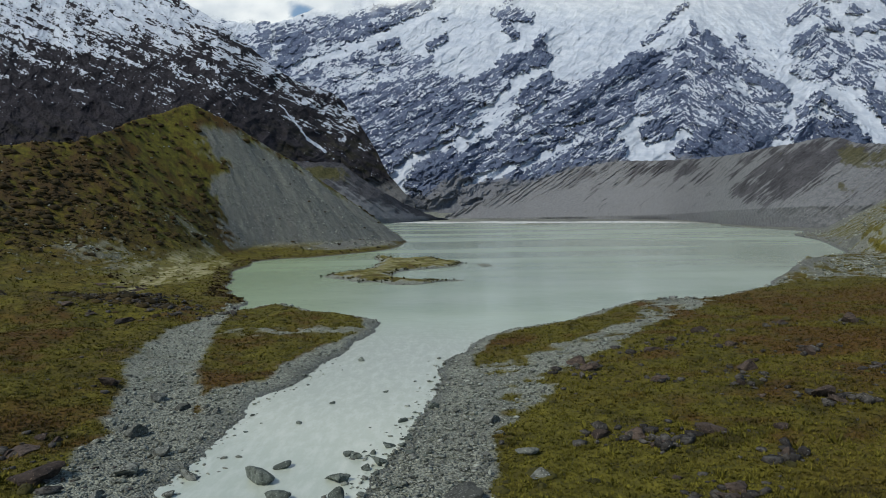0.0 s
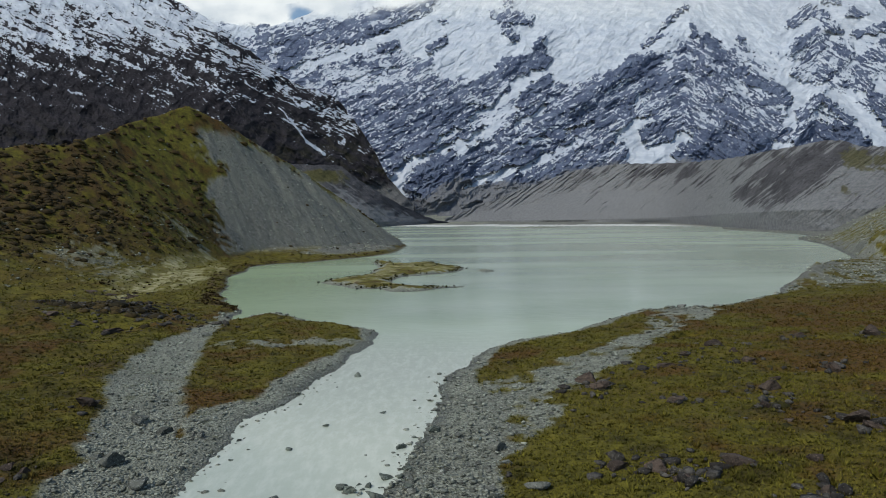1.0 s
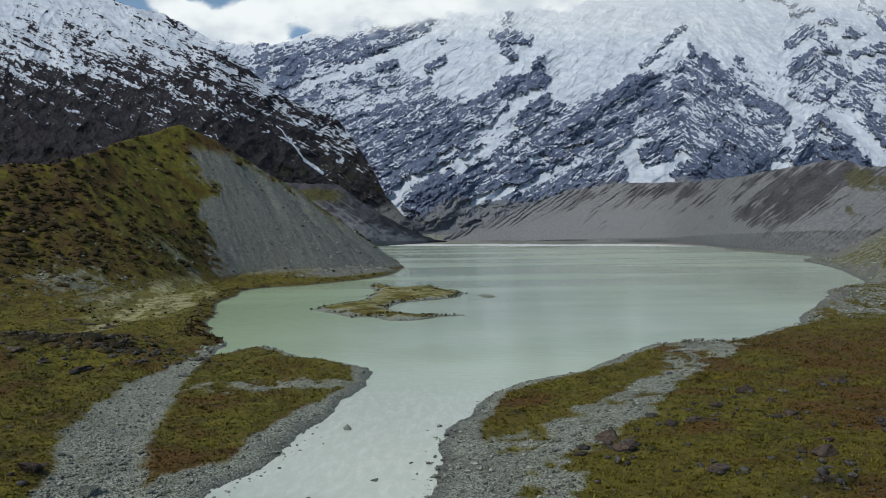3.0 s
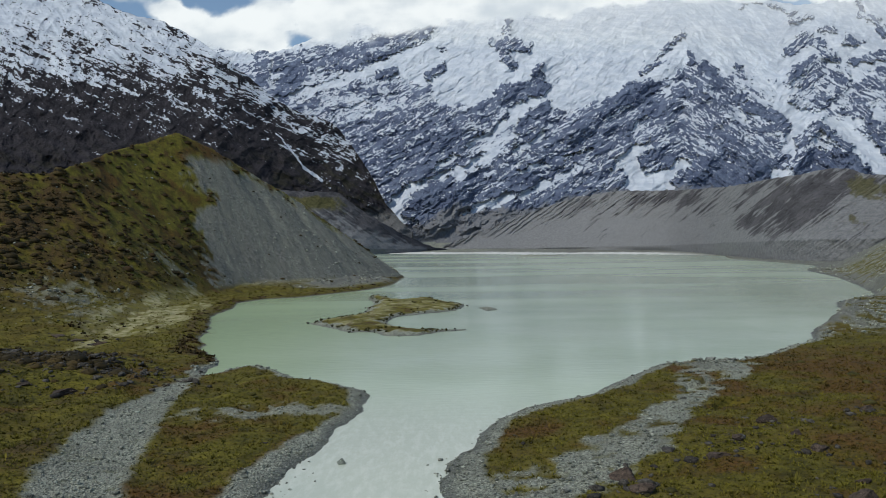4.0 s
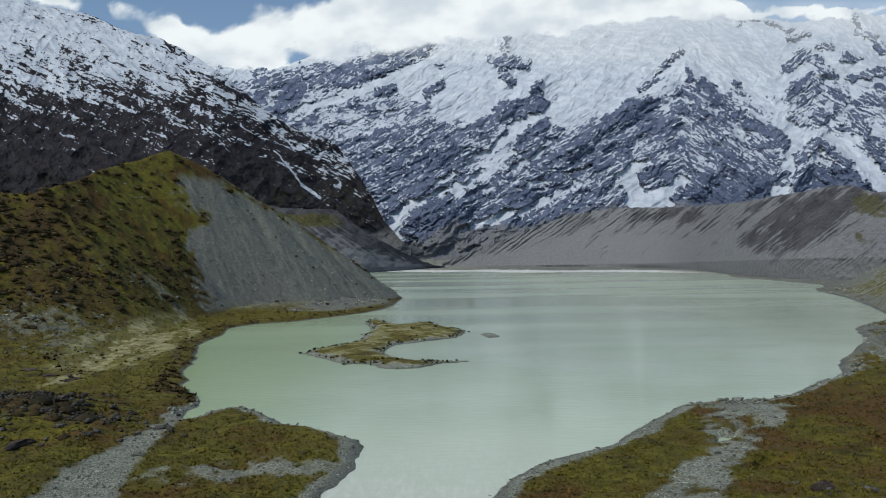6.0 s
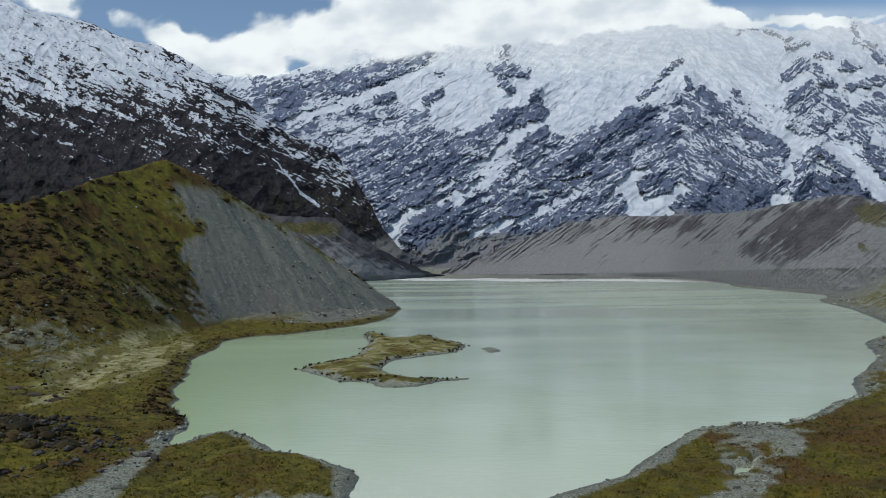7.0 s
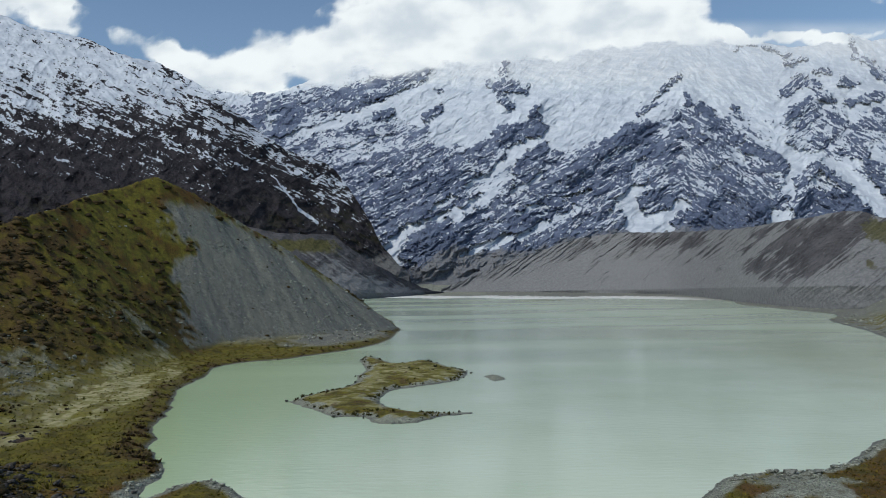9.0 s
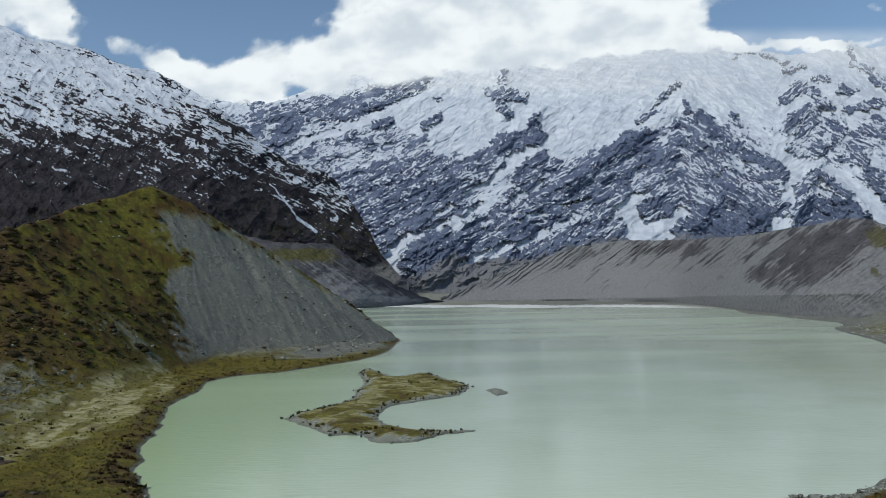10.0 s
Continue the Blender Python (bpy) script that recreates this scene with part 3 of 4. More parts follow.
ROCK_FACES = [(-97, 134, 61, 154, 24.3, 18.2, -0.5), (-82, 94, 23, 123, 24.3, 19.8, -0.62), (-60, 79, 0, 82, 16.7, 12.2, -0.85),
        (97, 78, 212, 132, 25.8, 25.8, -0.45), (139, 106, 162, 101, 7.6, 9.1, -0.9), (124, 76, 101, 63, 9.9, 9.9, -0.9),
        (146, 171, 119, 151, 8.4, 10.6, -1.2), (116, 151, 108, 140, 8.4, 5.3, -1.2), (291, 196, 222, 170, 9.1, 9.1, -1.1),
        (265, 187, 290, 164, 16.7, 18.2, -1), (220, 165, 189, 144, 9.1, 9.1, -0.8), (250, 142, 211, 120, 18.2, 16.7, -0.6),
        (358, 224, 381, 193, 7.6, 9.1, -0.9), (380, 193, 411, 179, 6.1, 4.6, -1)]
ROCK_SPURS = [(327, 214, 357, 201, 9.1, 9.1, -0.35), (326, 178, 388, 178, 13.7, 13.7, -0.55), (344, 145, 380, 162, 22.8, 19.8, -0.35),
        (292, 234, 331, 268, 2.3, 4.6, -1), (337, 238, 340, 228, 3.8, 6.1, -1), (273, 214, 291, 226, 3.8, 3.0, -0.7),
        (418, 169, 459, 151, 6.8, 7.6, -1), (438, 136, 466, 140, 7.6, 6.8, -1), (465, 237, 490, 257, 4.6, 11.4, -1),
        (490, 260, 513, 249, 6.8, 6.1, -0.9), (512, 270, 532, 269, 4.6, 3.8, -0.7), (471, 281, 499, 287, 3.0, 3.8, -0.9),
        (407, 305, 431, 309, 3.8, 3.0, -0.6), (441, 305, 476, 290, 1.9, 2.3, -0.9)]
ROCK_CRESTS = [(560, 318, 568, 290, 2.3, 3.8, -0.9), (566, 287, 591, 279, 3.8, 3.8, -0.9), (592, 271, 609, 258, 5.3, 6.1, -0.9),
        (548, 256, 566, 252, 6.1, 5.3, -0.9), (517, 241, 535, 229, 6.8, 6.1, -0.6), (556, 228, 609, 237, 5.3, 6.1, -0.8),
        (503, 231, 478, 211, 6.1, 8.4, -0.9), (510, 218, 494, 196, 9.9, 9.9, -0.4), (540, 203, 508, 176, 16.7, 15.2, -0.3),
        (569, 182, 602, 199, 19.0, 15.2, -0.35), (592, 213, 607, 209, 6.8, 7.6, -0.7), (478, 176, 508, 168, 7.6, 7.6, -0.3),
        (546, 164, 577, 153, 6.8, 6.8, -0.4), (401, 222, 412, 208, 4.6, 3.8, -0.7)]
ROCK_TOES = [(512, 144, 485, 120, 7.6, 7.6, -0.35), (514, 141, 553, 111, 4.6, 6.1, -0.8), (514, 92, 552, 93, 16.7, 15.2, -1.1),
        (489, 76, 572, 79, 13.7, 10.6, -1.1), (583, 144, 603, 113, 7.6, 10.6, -0.7), (393, 124, 408, 101, 7.6, 10.6, -0.9),
        (361, 79, 424, 80, 22.8, 19.8, -1.1), (345, 63, 407, 58, 10.6, 10.6, -1.1), (437, 108, 460, 94, 13.7, 12.2, -0.45),
        (423, 124, 461, 125, 9.9, 9.1, -0.2), (285, 102, 312, 97, 6.8, 8.4, -0.9), (333, 72, 348, 90, 9.1, 9.1, -0.7),
        (202, 61, 240, 81, 15.2, 15.2, -0.5), (-15, 45, 15, 52, 22.8, 19.8, -1.3)]
SNOW_STREAKS = [(-9, 89, 23, 103, 3.0, 5.3, 0.6), (23, 84, 68, 105, 5.3, 6.8, 0.85), (-26, 71, 23, 85, 3.8, 5.3, 0.75),
        (35, 78, 17, 84, 5.3, 6.1, 0.7), (104, 114, 138, 130, 3.8, 5.3, 0.8), (60, 131, 46, 115, 6.1, 6.1, 0.4),
        (114, 85, 143, 95, 3.8, 5.3, 0.5), (173, 102, 204, 114, 3.0, 3.8, 0.5), (142, 62, 182, 87, 7.6, 6.8, 0.25),
        (98, 52, 73, 39, 6.8, 6.8, 0.9), (112, 49, 142, 70, 5.3, 6.8, 0.5), (35, 29, 76, 44, 3.0, 5.3, 0.8),
        (506, 124, 524, 112, 5.3, 5.3, 0.5), (265, 142, 282, 150, 5.3, 5.3, 0.5)]
SNOW_TONGUES = [(-19, 70, -44, 61, 4.6, 7.6, 0.9), (-41, 62, -59, 39, 6.8, 10.6, 1), (-65, 39, -49, 19, 9.1, 7.6, 1.1),
        (-53, 20, -26, 18, 2.3, 1.5, 0.6), (284, 125, 259, 101, 2.3, 8.4, 0.9), (259, 95, 267, 66, 9.1, 16.0, 1.1),
        (285, 66, 333, 94, 11.4, 6.1, 1.1), (292, 63, 313, 61, 9.1, 6.8, 1), (233, 83, 258, 110, 4.6, 4.6, 0.6),
        (-1, 252, 14, 246, 2.3, 2.3, -0.7), (-13, 214, 7, 226, 4.6, 5.3, -0.7), (-58, 221, -77, 215, 5.3, 5.3, -0.7),
        (-108, 200, -87, 189, 8.4, 8.4, -0.6), (-58, 197, -24, 192, 6.8, 6.8, -0.5)]
PAINT_ORDER = (SNOW_PLATEAUS, SNOW_COULOIRS, SNOW_BANDS, ROCK_HEADWALLS, ROCK_FACES, ROCK_SPURS, ROCK_CRESTS, ROCK_TOES, SNOW_STREAKS, SNOW_TONGUES)


def lie(b):
    """The lines along which ledges and ribs run: up to each summit and down again."""
    return np.interp(b, (-400, -60, 328, 455, 505, 640, 900), (-300, -190, 0, -80, -48, -130, -260))


def spread(b, r, lists, ground, seed):
    """Bands of snow (above 0) and bare rock (below 0) laid over one another on a face, with frayed edges.
    Each runs from one bearing and rise to another, with a half width at either end."""
    wb = b + fbm(b / 15, r / 12, 4, seed) * 9 + fbm(b / 5, r / 4, 4, seed + 2) * 6
    wr = r + fbm(b / 15, r / 12, 4, seed + 4) * 8 + fbm(b / 5, r / 4, 4, seed + 6) * 5
    t = ground.copy()
    for b0, r0, b1, r1, w0, w1, k in (row for rows in lists for row in rows):
        pad = 1.3 * max(w0, w1) + 14
        lo, hi = np.searchsorted(b[0], (min(b0, b1) - pad, max(b0, b1) + pad))
        if hi <= lo:
            continue
        x, y, dx, dy = wb[:, lo:hi], wr[:, lo:hi], b1 - b0, r1 - r0
        f = np.clip(((x - b0) * dx + (y - r0) * dy) / (dx * dx + dy * dy + 1e-6), 0, 1)
        d = np.hypot(x - b0 - f * dx, y - r0 - f * dy) / (w0 + f * (w1 - w0))
        a = ramp(d, 1.25, 0.7)
        t[:, lo:hi] += (k - t[:, lo:hi]) * a
    return t


PAINTED = {}


def massif_snow(b, r):
    """How far snow (above 0) holds on the face."""
    if b.shape not in PAINTED:
        ground = np.interp(r, (20, 60, 130, 220, 300), (-0.8, -0.45, -0.3, 0.0, 0.7)) + 0.45 * ramp(b, 390, 470) * ramp(r, 90, 150)
        PAINTED[b.shape] = spread(b, r, PAINT_ORDER, ground, 101)
    return PAINTED[b.shape]


RIDGES = [(337, 236, 385, 156, 20, 70), (385, 156, 425, 84, 22, 70), (337, 236, 259, 189, 20, 60), (259, 189, 182, 137, 20, 55),
          (327, 188, 294, 127, 16, 30), (397, 133, 346, 74, 18, 40), (511, 144, 565, 82, 16, 60), (511, 144, 474, 72, 16, 50),
          (560, 314, 610, 260, 14, 50), (550, 256, 472, 208, 16, 45), (139, 229, 85, 184, 13, 40), (-23, 57, 22, 57, 27, 40),
          (-95, 244, -4, 284, 16, 40), (97, 292, 93, 229, 11, 30)]


def tents(b, r, rows):
    """Sharp ridges that stand out of a face: from one bearing and rise to another, with a half width and a depth."""
    wb, wr = b + fbm(b / 18, r / 18, 4, 170) * 10, r + fbm(b / 18, r / 18, 4, 174) * 10
    h = np.zeros(b.shape)
    for b0, r0, b1, r1, w, k in rows:
        dx, dy = b1 - b0, r1 - r0
        f = np.clip(((wb - b0) * dx + (wr - r0) * dy) / (dx * dx + dy * dy), 0, 1)
        h = np.maximum(h, k * np.maximum(0, 1 - np.hypot(wb - b0 - f * dx, wr - r0 - f * dy) / w))
    return h


def massif_relief(b, r):
    rock = ramp(-massif_snow(b, r), -0.6, 0.5)
    v, u = r - lie(b), r + 0.9 * lie(b)
    wb, wr = fbm(b / 24, r / 24, 3, 112), fbm(b / 24, r / 24, 3, 116)
    big = fbm(b / 110, v / 60, 3, 110, ridged=True) * 60
    ribs = fbm(b / 44 + wb * 0.6, v / 15 + wr * 0.6, 6, 120, gain=0.6, ridged=True) * 26 + fbm(u / 20 + wb, v / 40 + wr, 5, 124, gain=0.6, ridged=True) * 18
    ice = fbm(b / 34 + wb, v / 15, 3, 128) * 18 + fbm(b / 16 + wb, v / 5 + wr, 4, 129, gain=0.6, ridged=True) * 8.5 * ramp(r, 110, 160)
    return -(big * 0.6 + tents(b, r, RIDGES) + rock * (ribs + 8) + (1 - rock) * ice)


def facing(x, y, z, way):
    """How far each place of a sheet faces a direction."""
    p = np.stack([x, y, z], -1)
    n = np.cross(np.gradient(p, axis=1), np.gradient(p, axis=0))
    n *= np.sign(n[..., 2:3]) / (np.linalg.norm(n, axis=-1, keepdims=True) + 1e-9)
    return n @ np.array(way)


SCREE_LINE = ((-80, 8), (-24, 12), (22, 38), (66, 28), (141, 32), (172, 43), (240, 56), (330, 56), (397, 52), (436, 60), (640, 60))


def massif_cover(b, r, x, y, z):
    v = r - lie(b)
    hold = facing(x, y, z, (0.42, 0.1, 0.9))
    wb = fbm(b / 14, r / 14, 3, 152) * 0.8
    veins = fbm(b / 30 + wb, v / 10 + wb, 5, 150, gain=0.62) * 1.7 + fbm(b / 6 + wb, v / 2.4, 5, 155, gain=0.72) * 2.1 + (fbm(b / 22 + wb, v / 7, 4, 158, gain=0.6, ridged=True) - 0.47) * 1.3
    t = massif_snow(b, r)
    t = np.where(t < 0, (0.88 - 0.5 * ramp(r, 205, 255)) * t + 0.04, t) + 0.16 * ramp(b, 390, 470) * ramp(r, 100, 150)
    s = t + veins * (1 - 0.6 * ramp(t, 0.4, 0.95)) + (hold - 0.6) * 1.0 * ramp(t, 0.9, 0.2)
    line = np.interp(b, *zip(*SCREE_LINE)) + fbm(b / 20, r / 30, 3, 160) * 10 + fbm((r - 0.8 * b) / 5, b / 80, 4, 162, ridged=True) * 9
    scree = ramp(r - line, 5, -4)
    s = s - 1.3 * ramp(line - r, -10, 8) * ramp(t, 0.75, 0.3)
    return ramp(s, -0.24, 0.24), scree, scree * 0


def left_relief(b, r):
    v, w = r + 0.62 * b, r - 0.75 * b
    wb, wr = fbm(b / 24, r / 24, 3, 212), fbm(b / 24, r / 24, 3, 216)
    return -(fbm(b / 90, r / 70, 3, 210, ridged=True) * 26 + fbm(b / 70 + wb * 0.4, v / 22 + wr * 0.4, 6, 220, gain=0.55, ridged=True) * 13 + fbm(w / 30 + wb * 0.5, b / 60, 5, 224, gain=0.55, ridged=True) * 10)


GULLIES = [(-218, 139, -201, 120, 1.0, 0.8), (-201, 120, -181, 92, 1.3, 1.1), (-181, 92, -157, 74, 2.0, 1.2), (-292, 154, -278, 137, 1.1, 0.5)]


def left_cover(b, r, x, y, z):
    v, a = r + 0.55 * b, b - 0.55 * r
    line = np.interp(b, (-577, -430, -350, -240, -157, -110), (238, 232, 220, 198, 148, 118))
    wv = fbm(b / 20, r / 20, 4, 238) * 0.7
    t = np.clip((r - line) / 80, -1.5, 0.6)
    hold = facing(x, y, z, (-0.35, 0.15, 0.92))
    veins = fbm(a / 60 + wv, v / 13 + wv, 5, 240, gain=0.6) * 2.0 + fbm(a / 11 + wv, v / 2.6 + wv, 5, 246, gain=0.75) * 2.3
    s = t + veins + (hold - 0.55) * 1.3
    wb = fbm(b / 8, r / 8, 3, 249) * 1.4
    snow = np.maximum(ramp(s, -0.35, 0.35), ramp(strokes(b + wb, r + wb, GULLIES), 0.3, 0.6))
    scree = ramp(r + fbm(b / 20, r / 20, 3, 260) * 10, 40, 22)
    moss = ramp(r, 150, 60) * ramp(fbm(a / 30, v / 9, 4, 270), -0.2, 0.4) * (1 - scree) * 0.5
    return np.clip(snow, 0, 1), scree, moss


massif = mountain("mountain_far", MASSIF_TOP, lambda b: -14 + 0 * b, lambda b: 2150 + 0.4 * np.maximum(0, b), 1.42, 0.85, massif_relief, massif_cover, HAZY_FAR_ROCK, 370)
tagged(massif, "glaciated mountain wall of grey rock under fresh snow, blue haze put into its colour", "mountain", kind="structure")
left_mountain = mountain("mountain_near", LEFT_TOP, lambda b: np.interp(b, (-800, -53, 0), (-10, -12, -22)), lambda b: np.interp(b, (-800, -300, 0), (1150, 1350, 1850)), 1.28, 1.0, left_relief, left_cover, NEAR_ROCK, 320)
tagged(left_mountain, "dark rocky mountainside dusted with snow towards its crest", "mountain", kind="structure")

WALL_TOP = [(6, -16), (43, -2), (96, 18), (141, 34), (187, 48), (247, 56), (322, 55), (398, 58), (428, 62), (474, 69), (512, 74), (542, 80),
        (573, 80), (601, 71), (701, 68), (854, 80)]
WALL_NEAR = [(8, 1760), (60, 1740), (140, 1700), (220, 1600), (290, 1470), (345, 1290), (375, 1100), (430, 900), (520, 760), (640, 700), (900, 650)]
BENCH_TOP = [(-291, 81), (-246, 70), (-209, 61), (-135, 58), (-119, 43), (-98, 29), (-53, 2), (-9, -17), (13, -22)]
BENCH_NEAR = [(-300, 1260), (-200, 1310), (-150, 1350), (-105, 1410), (-60, 1500), (-25, 1620), (20, 1760)]


def along_line(points, blur=0):
    """Height along a line, rounded off where asked."""
    line = np.array(points, float)
    return lambda b: sum(np.interp(b + k, line[:, 0], line[:, 1]) for k in range(-blur, blur + 1, 6)) / len(range(-blur, blur + 1, 6))


def foot_of(points):
    """The rise at which a slope of that distance meets the water."""
    far = along_line(points, 36)
    return lambda b: -BASE[2] / far(b) * 1035 - 1


def fluted(b, r, depth, seed):
    """Share of the way up a wall, and ribs that run down it to one side."""
    return fbm((r - 0.72 * b) / 6 + fbm(b / 14, r / 14, 3, seed + 5) * 0.35, (r + b) / 110, 5, seed, gain=0.65, ridged=True) * depth


def wall_share(b, r):
    foot, top = foot_of(WALL_NEAR)(b), along_line(WALL_TOP)(b)
    return np.clip((r - foot) / (top - foot + 1), 0, 1)


def wall_relief(b, r):
    s = wall_share(b, r)
    raw = ramp(s + fbm(b / 40, r / 20, 3, 405) * 0.3 + 0.35 * ramp(b, 350, 480), 0.45, 0.8)
    return -((fluted(b, r, 10, 410) * (0.2 + raw) + fbm(b / 60, r / 40, 3, 415) * 9) * np.interp(b, (300, 430), (1, 0.3)))


def wall_cover(b, r, x, y, z):
    s = wall_share(b, r)
    dark = strokes(b, r, TILL_STREAKS) * 0.62 + fluted(b, r, 1.15, 410) - 0.2 + fbm((r - 0.8 * b) / 16, (r + b) / 70, 4, 420) * 0.9 + 0.35 * ramp(s, 0.6, 0.85) - 0.42
    scree = 1 - np.clip(ramp(dark, 0.28, 0.55) * ramp(s, 0.08, 0.4) * ramp(b, 150, 230), 0, 1)
    moss = 0.8 * ramp(strokes(b, r, WALL_MOSS) + fbm(b / 12, r / 8, 5, 425) * 1.2, 0.45, 0.95)
    return 0 * s, scree, moss


TILL_STREAKS = [(426, 5, 473, 41, 15.0, 1.1), (463, -3, 526, 56, 19.5, 1.4), (524, 18, 572, 62, 13.5, 1.2), (501, 3, 548, 48, 15.0, 0.8),
        (262, 45, 352, 44, 9.0, 0.5), (171, 24, 202, 42, 10.5, 0.5), (51, 11, 141, 25, 10.5, 0.4)]
WALL_MOSS = [(583, 58, 600, 47, 12.0, 1), (600, 54, 662, 46, 15.0, 1), (581, 10, 598, 2, 6.0, 0.8)]


def bench_relief(b, r):
    return -(fluted(-b, r, 5, 440) + fbm(b / 30, r / 20, 5, 445) * 10)


def bench_cover(b, r, x, y, z):
    top, foot = along_line(BENCH_TOP)(b), foot_of(BENCH_NEAR)(b)
    down = top - r + fbm(b / 12, r / 12, 3, 450) * 5
    moss = ramp(down, 26, 21) * ramp(down, 5, 9) * ramp(b + fbm(b / 9, r / 9, 3, 452) * 20, -128, -140) * ramp(b, -222, -205)
    share = (r - foot) / (top - foot + 1) + fbm(b / 16, r / 10, 3, 453) * 0.35
    streak = fluted(-b, r, 1, 440)
    cliff = np.maximum(ramp(share, 0.42, 0.62) * ramp(streak + share * 0.5, 0.35, 0.8), ramp(down, 10, 5))
    return 0 * b, 1 - np.clip(cliff + 0.2 * ramp(fbm(b / 14, r / 8, 4, 455), 0.05, 0.4), 0, 1), moss


wall = mountain("moraine_wall", WALL_TOP, foot_of(WALL_NEAR), along_line(WALL_NEAR, 36), 1.5, 1.2, wall_relief, wall_cover, WALL_ROCK, 130)
tagged(wall, "grey-brown moraine wall with gullies above the lake", "moraine", kind="structure")
bench = mountain("moraine_bench", BENCH_TOP, foot_of(BENCH_NEAR), along_line(BENCH_NEAR, 36), 1.3, 1.2, bench_relief, bench_cover, WALL_ROCK, 90)
tagged(bench, "grey scree slope below a grassy terrace", "moraine", kind="structure")

# ---- clouds ----
CLOUD_PUFFS = [(-577, 385, -509, 368, 31.5, 1), (-509, 368, -479, 337, 19.5, 0.7), (-426, 329, -351, 301, 16.5, 0.55),
        (-351, 293, -230, 272, 25.5, 1.0), (-328, 274, -215, 257, 15.0, 0.8), (-238, 303, -155, 302, 30.0, 0.9), (-155, 287, 27, 315, 36.0, 1),
        (-94, 339, 332, 356, 45.0, 1.1), (-4, 307, 178, 305, 19.5, 0.8), (179, 328, 407, 324, 16.5, 0.8), (400, 317, 537, 315, 10.5, 1.0),
        (537, 316, 612, 318, 8.2, 0.7), (593, 368, 614, 364, 10.5, 0.4), (-154, 359, -151, 357, 6.8, 0.35), (-373, 332, -358, 334, 6.0, 0.25)]
CLOUD_TOPS = [(-93, 432, 365, 426, 52.5, 1.1), (-577, 439, -532, 423, 45.0, 0.8)]


def cloud_bank():
    b, r = np.meshgrid(np.arange(-760, 800, 4.0), np.arange(215, 520, 3.0))
    wb, wr = b + fbm(b / 40, r / 30, 4, 312) * 26, r + fbm(b / 40, r / 30, 4, 316) * 16
    body = strokes(wb, wr, CLOUD_PUFFS) + strokes(wb, wr, CLOUD_TOPS) + fbm(b / 45, r / 32, 5, 310) * 0.4 - 0.12
    edge = np.minimum(ramp(r, 216, 250), ramp(r, 518, 470))
    far = 3320 + fbm(b / 60, r / 45, 4, 320) * 70
    shade = 0.45 + fbm(b / 70, r / 40, 4, 330) * 0.6
    ob = grid_mesh("cloud_bank", BASE[0] + b * 0.001 * far, BASE[1] + far, BASE[2] + r * 0.001 * far, CLOUD, (("body", body * edge), ("shade", shade), ("veil", 0.32 * ramp(r + fbm(b / 50, r / 30, 4, 335) * 25, 250, 310) * ramp(r - np.interp(b, (-350, -200, 0, 300), (262, 262, 300, 330)), 14, -6))))
    ob.visible_shadow = False
    return tagged(ob, "bright white cloud lying along the summits", "cloud", kind="structure")


cloud_bank()


# ---- stones, tussocks and scrub ----
def soup(name, places, faces, material, sides):
    """One mesh of many small pieces from arrays."""
    me = bpy.data.meshes.new(name)
    me.vertices.add(len(places))
    me.vertices.foreach_set("co", places.astype(np.float32).ravel())
    me.loops.add(faces.size)
    me.loops.foreach_set("vertex_index", faces.astype(np.int32).ravel())
    me.polygons.add(len(faces))
    me.polygons.foreach_set("loop_start", np.arange(0, faces.size, sides, dtype=np.int32))
    me.update(calc_edges=True)
    me.materials.append(material)
    return new(name, me)


def rock_form(seed, cuts, fine, low=(0.85, 0.7, 0.7), high=(1.15, 1.0, 1.0)):
    """Corners and faces of an angular stone about 1 across, its foot at the origin."""
    rng = np.random.default_rng(seed)
    bm = bmesh.new()
    bmesh.ops.create_icosphere(bm, subdivisions=fine, radius=0.6)
    p = np.array([v.co for v in bm.verts])
    f = np.array([[v.index for v in face.verts] for face in bm.faces])
    bm.free()
    for _ in range(cuts):
        n = rng.normal(size=3)
        n /= np.linalg.norm(n)
        over = np.maximum(p @ n - rng.uniform(0.2, 0.5), 0)
        p = p - over[:, None] * n
    p *= rng.uniform(low, high)
    p += rng.normal(size=p.shape) * 0.012
    p[:, 2] -= p[:, 2].min() * 0.75
    return p, f


def stone_material(name, dark, pale, per_piece):
    n = Nodes(name)
    pick = n.add("ShaderNodeNewGeometry").outputs["Random Per Island"] if per_piece else n.add("ShaderNodeObjectInfo").outputs["Random"]
    c = n.mix(pick, dark, pale)
    c = n.mix(n.span(n.noise(1.7, 5, 0.65), 0.4, 0.7), c, tuple(v * 0.55 for v in dark))
    c = n.mix(n.math("MULTIPLY", n.span(n.noise(5.0, 4), 0.58, 0.7), 0.7), c, tuple(min(v * 1.9, 0.5) for v in pale))
    return n.done(c, 0.9, n.bump(n.noise(2.6, 6, 0.75, (1, 1, 2.4)), 1.0, 0.25), Specular_IOR_Level=0.25)


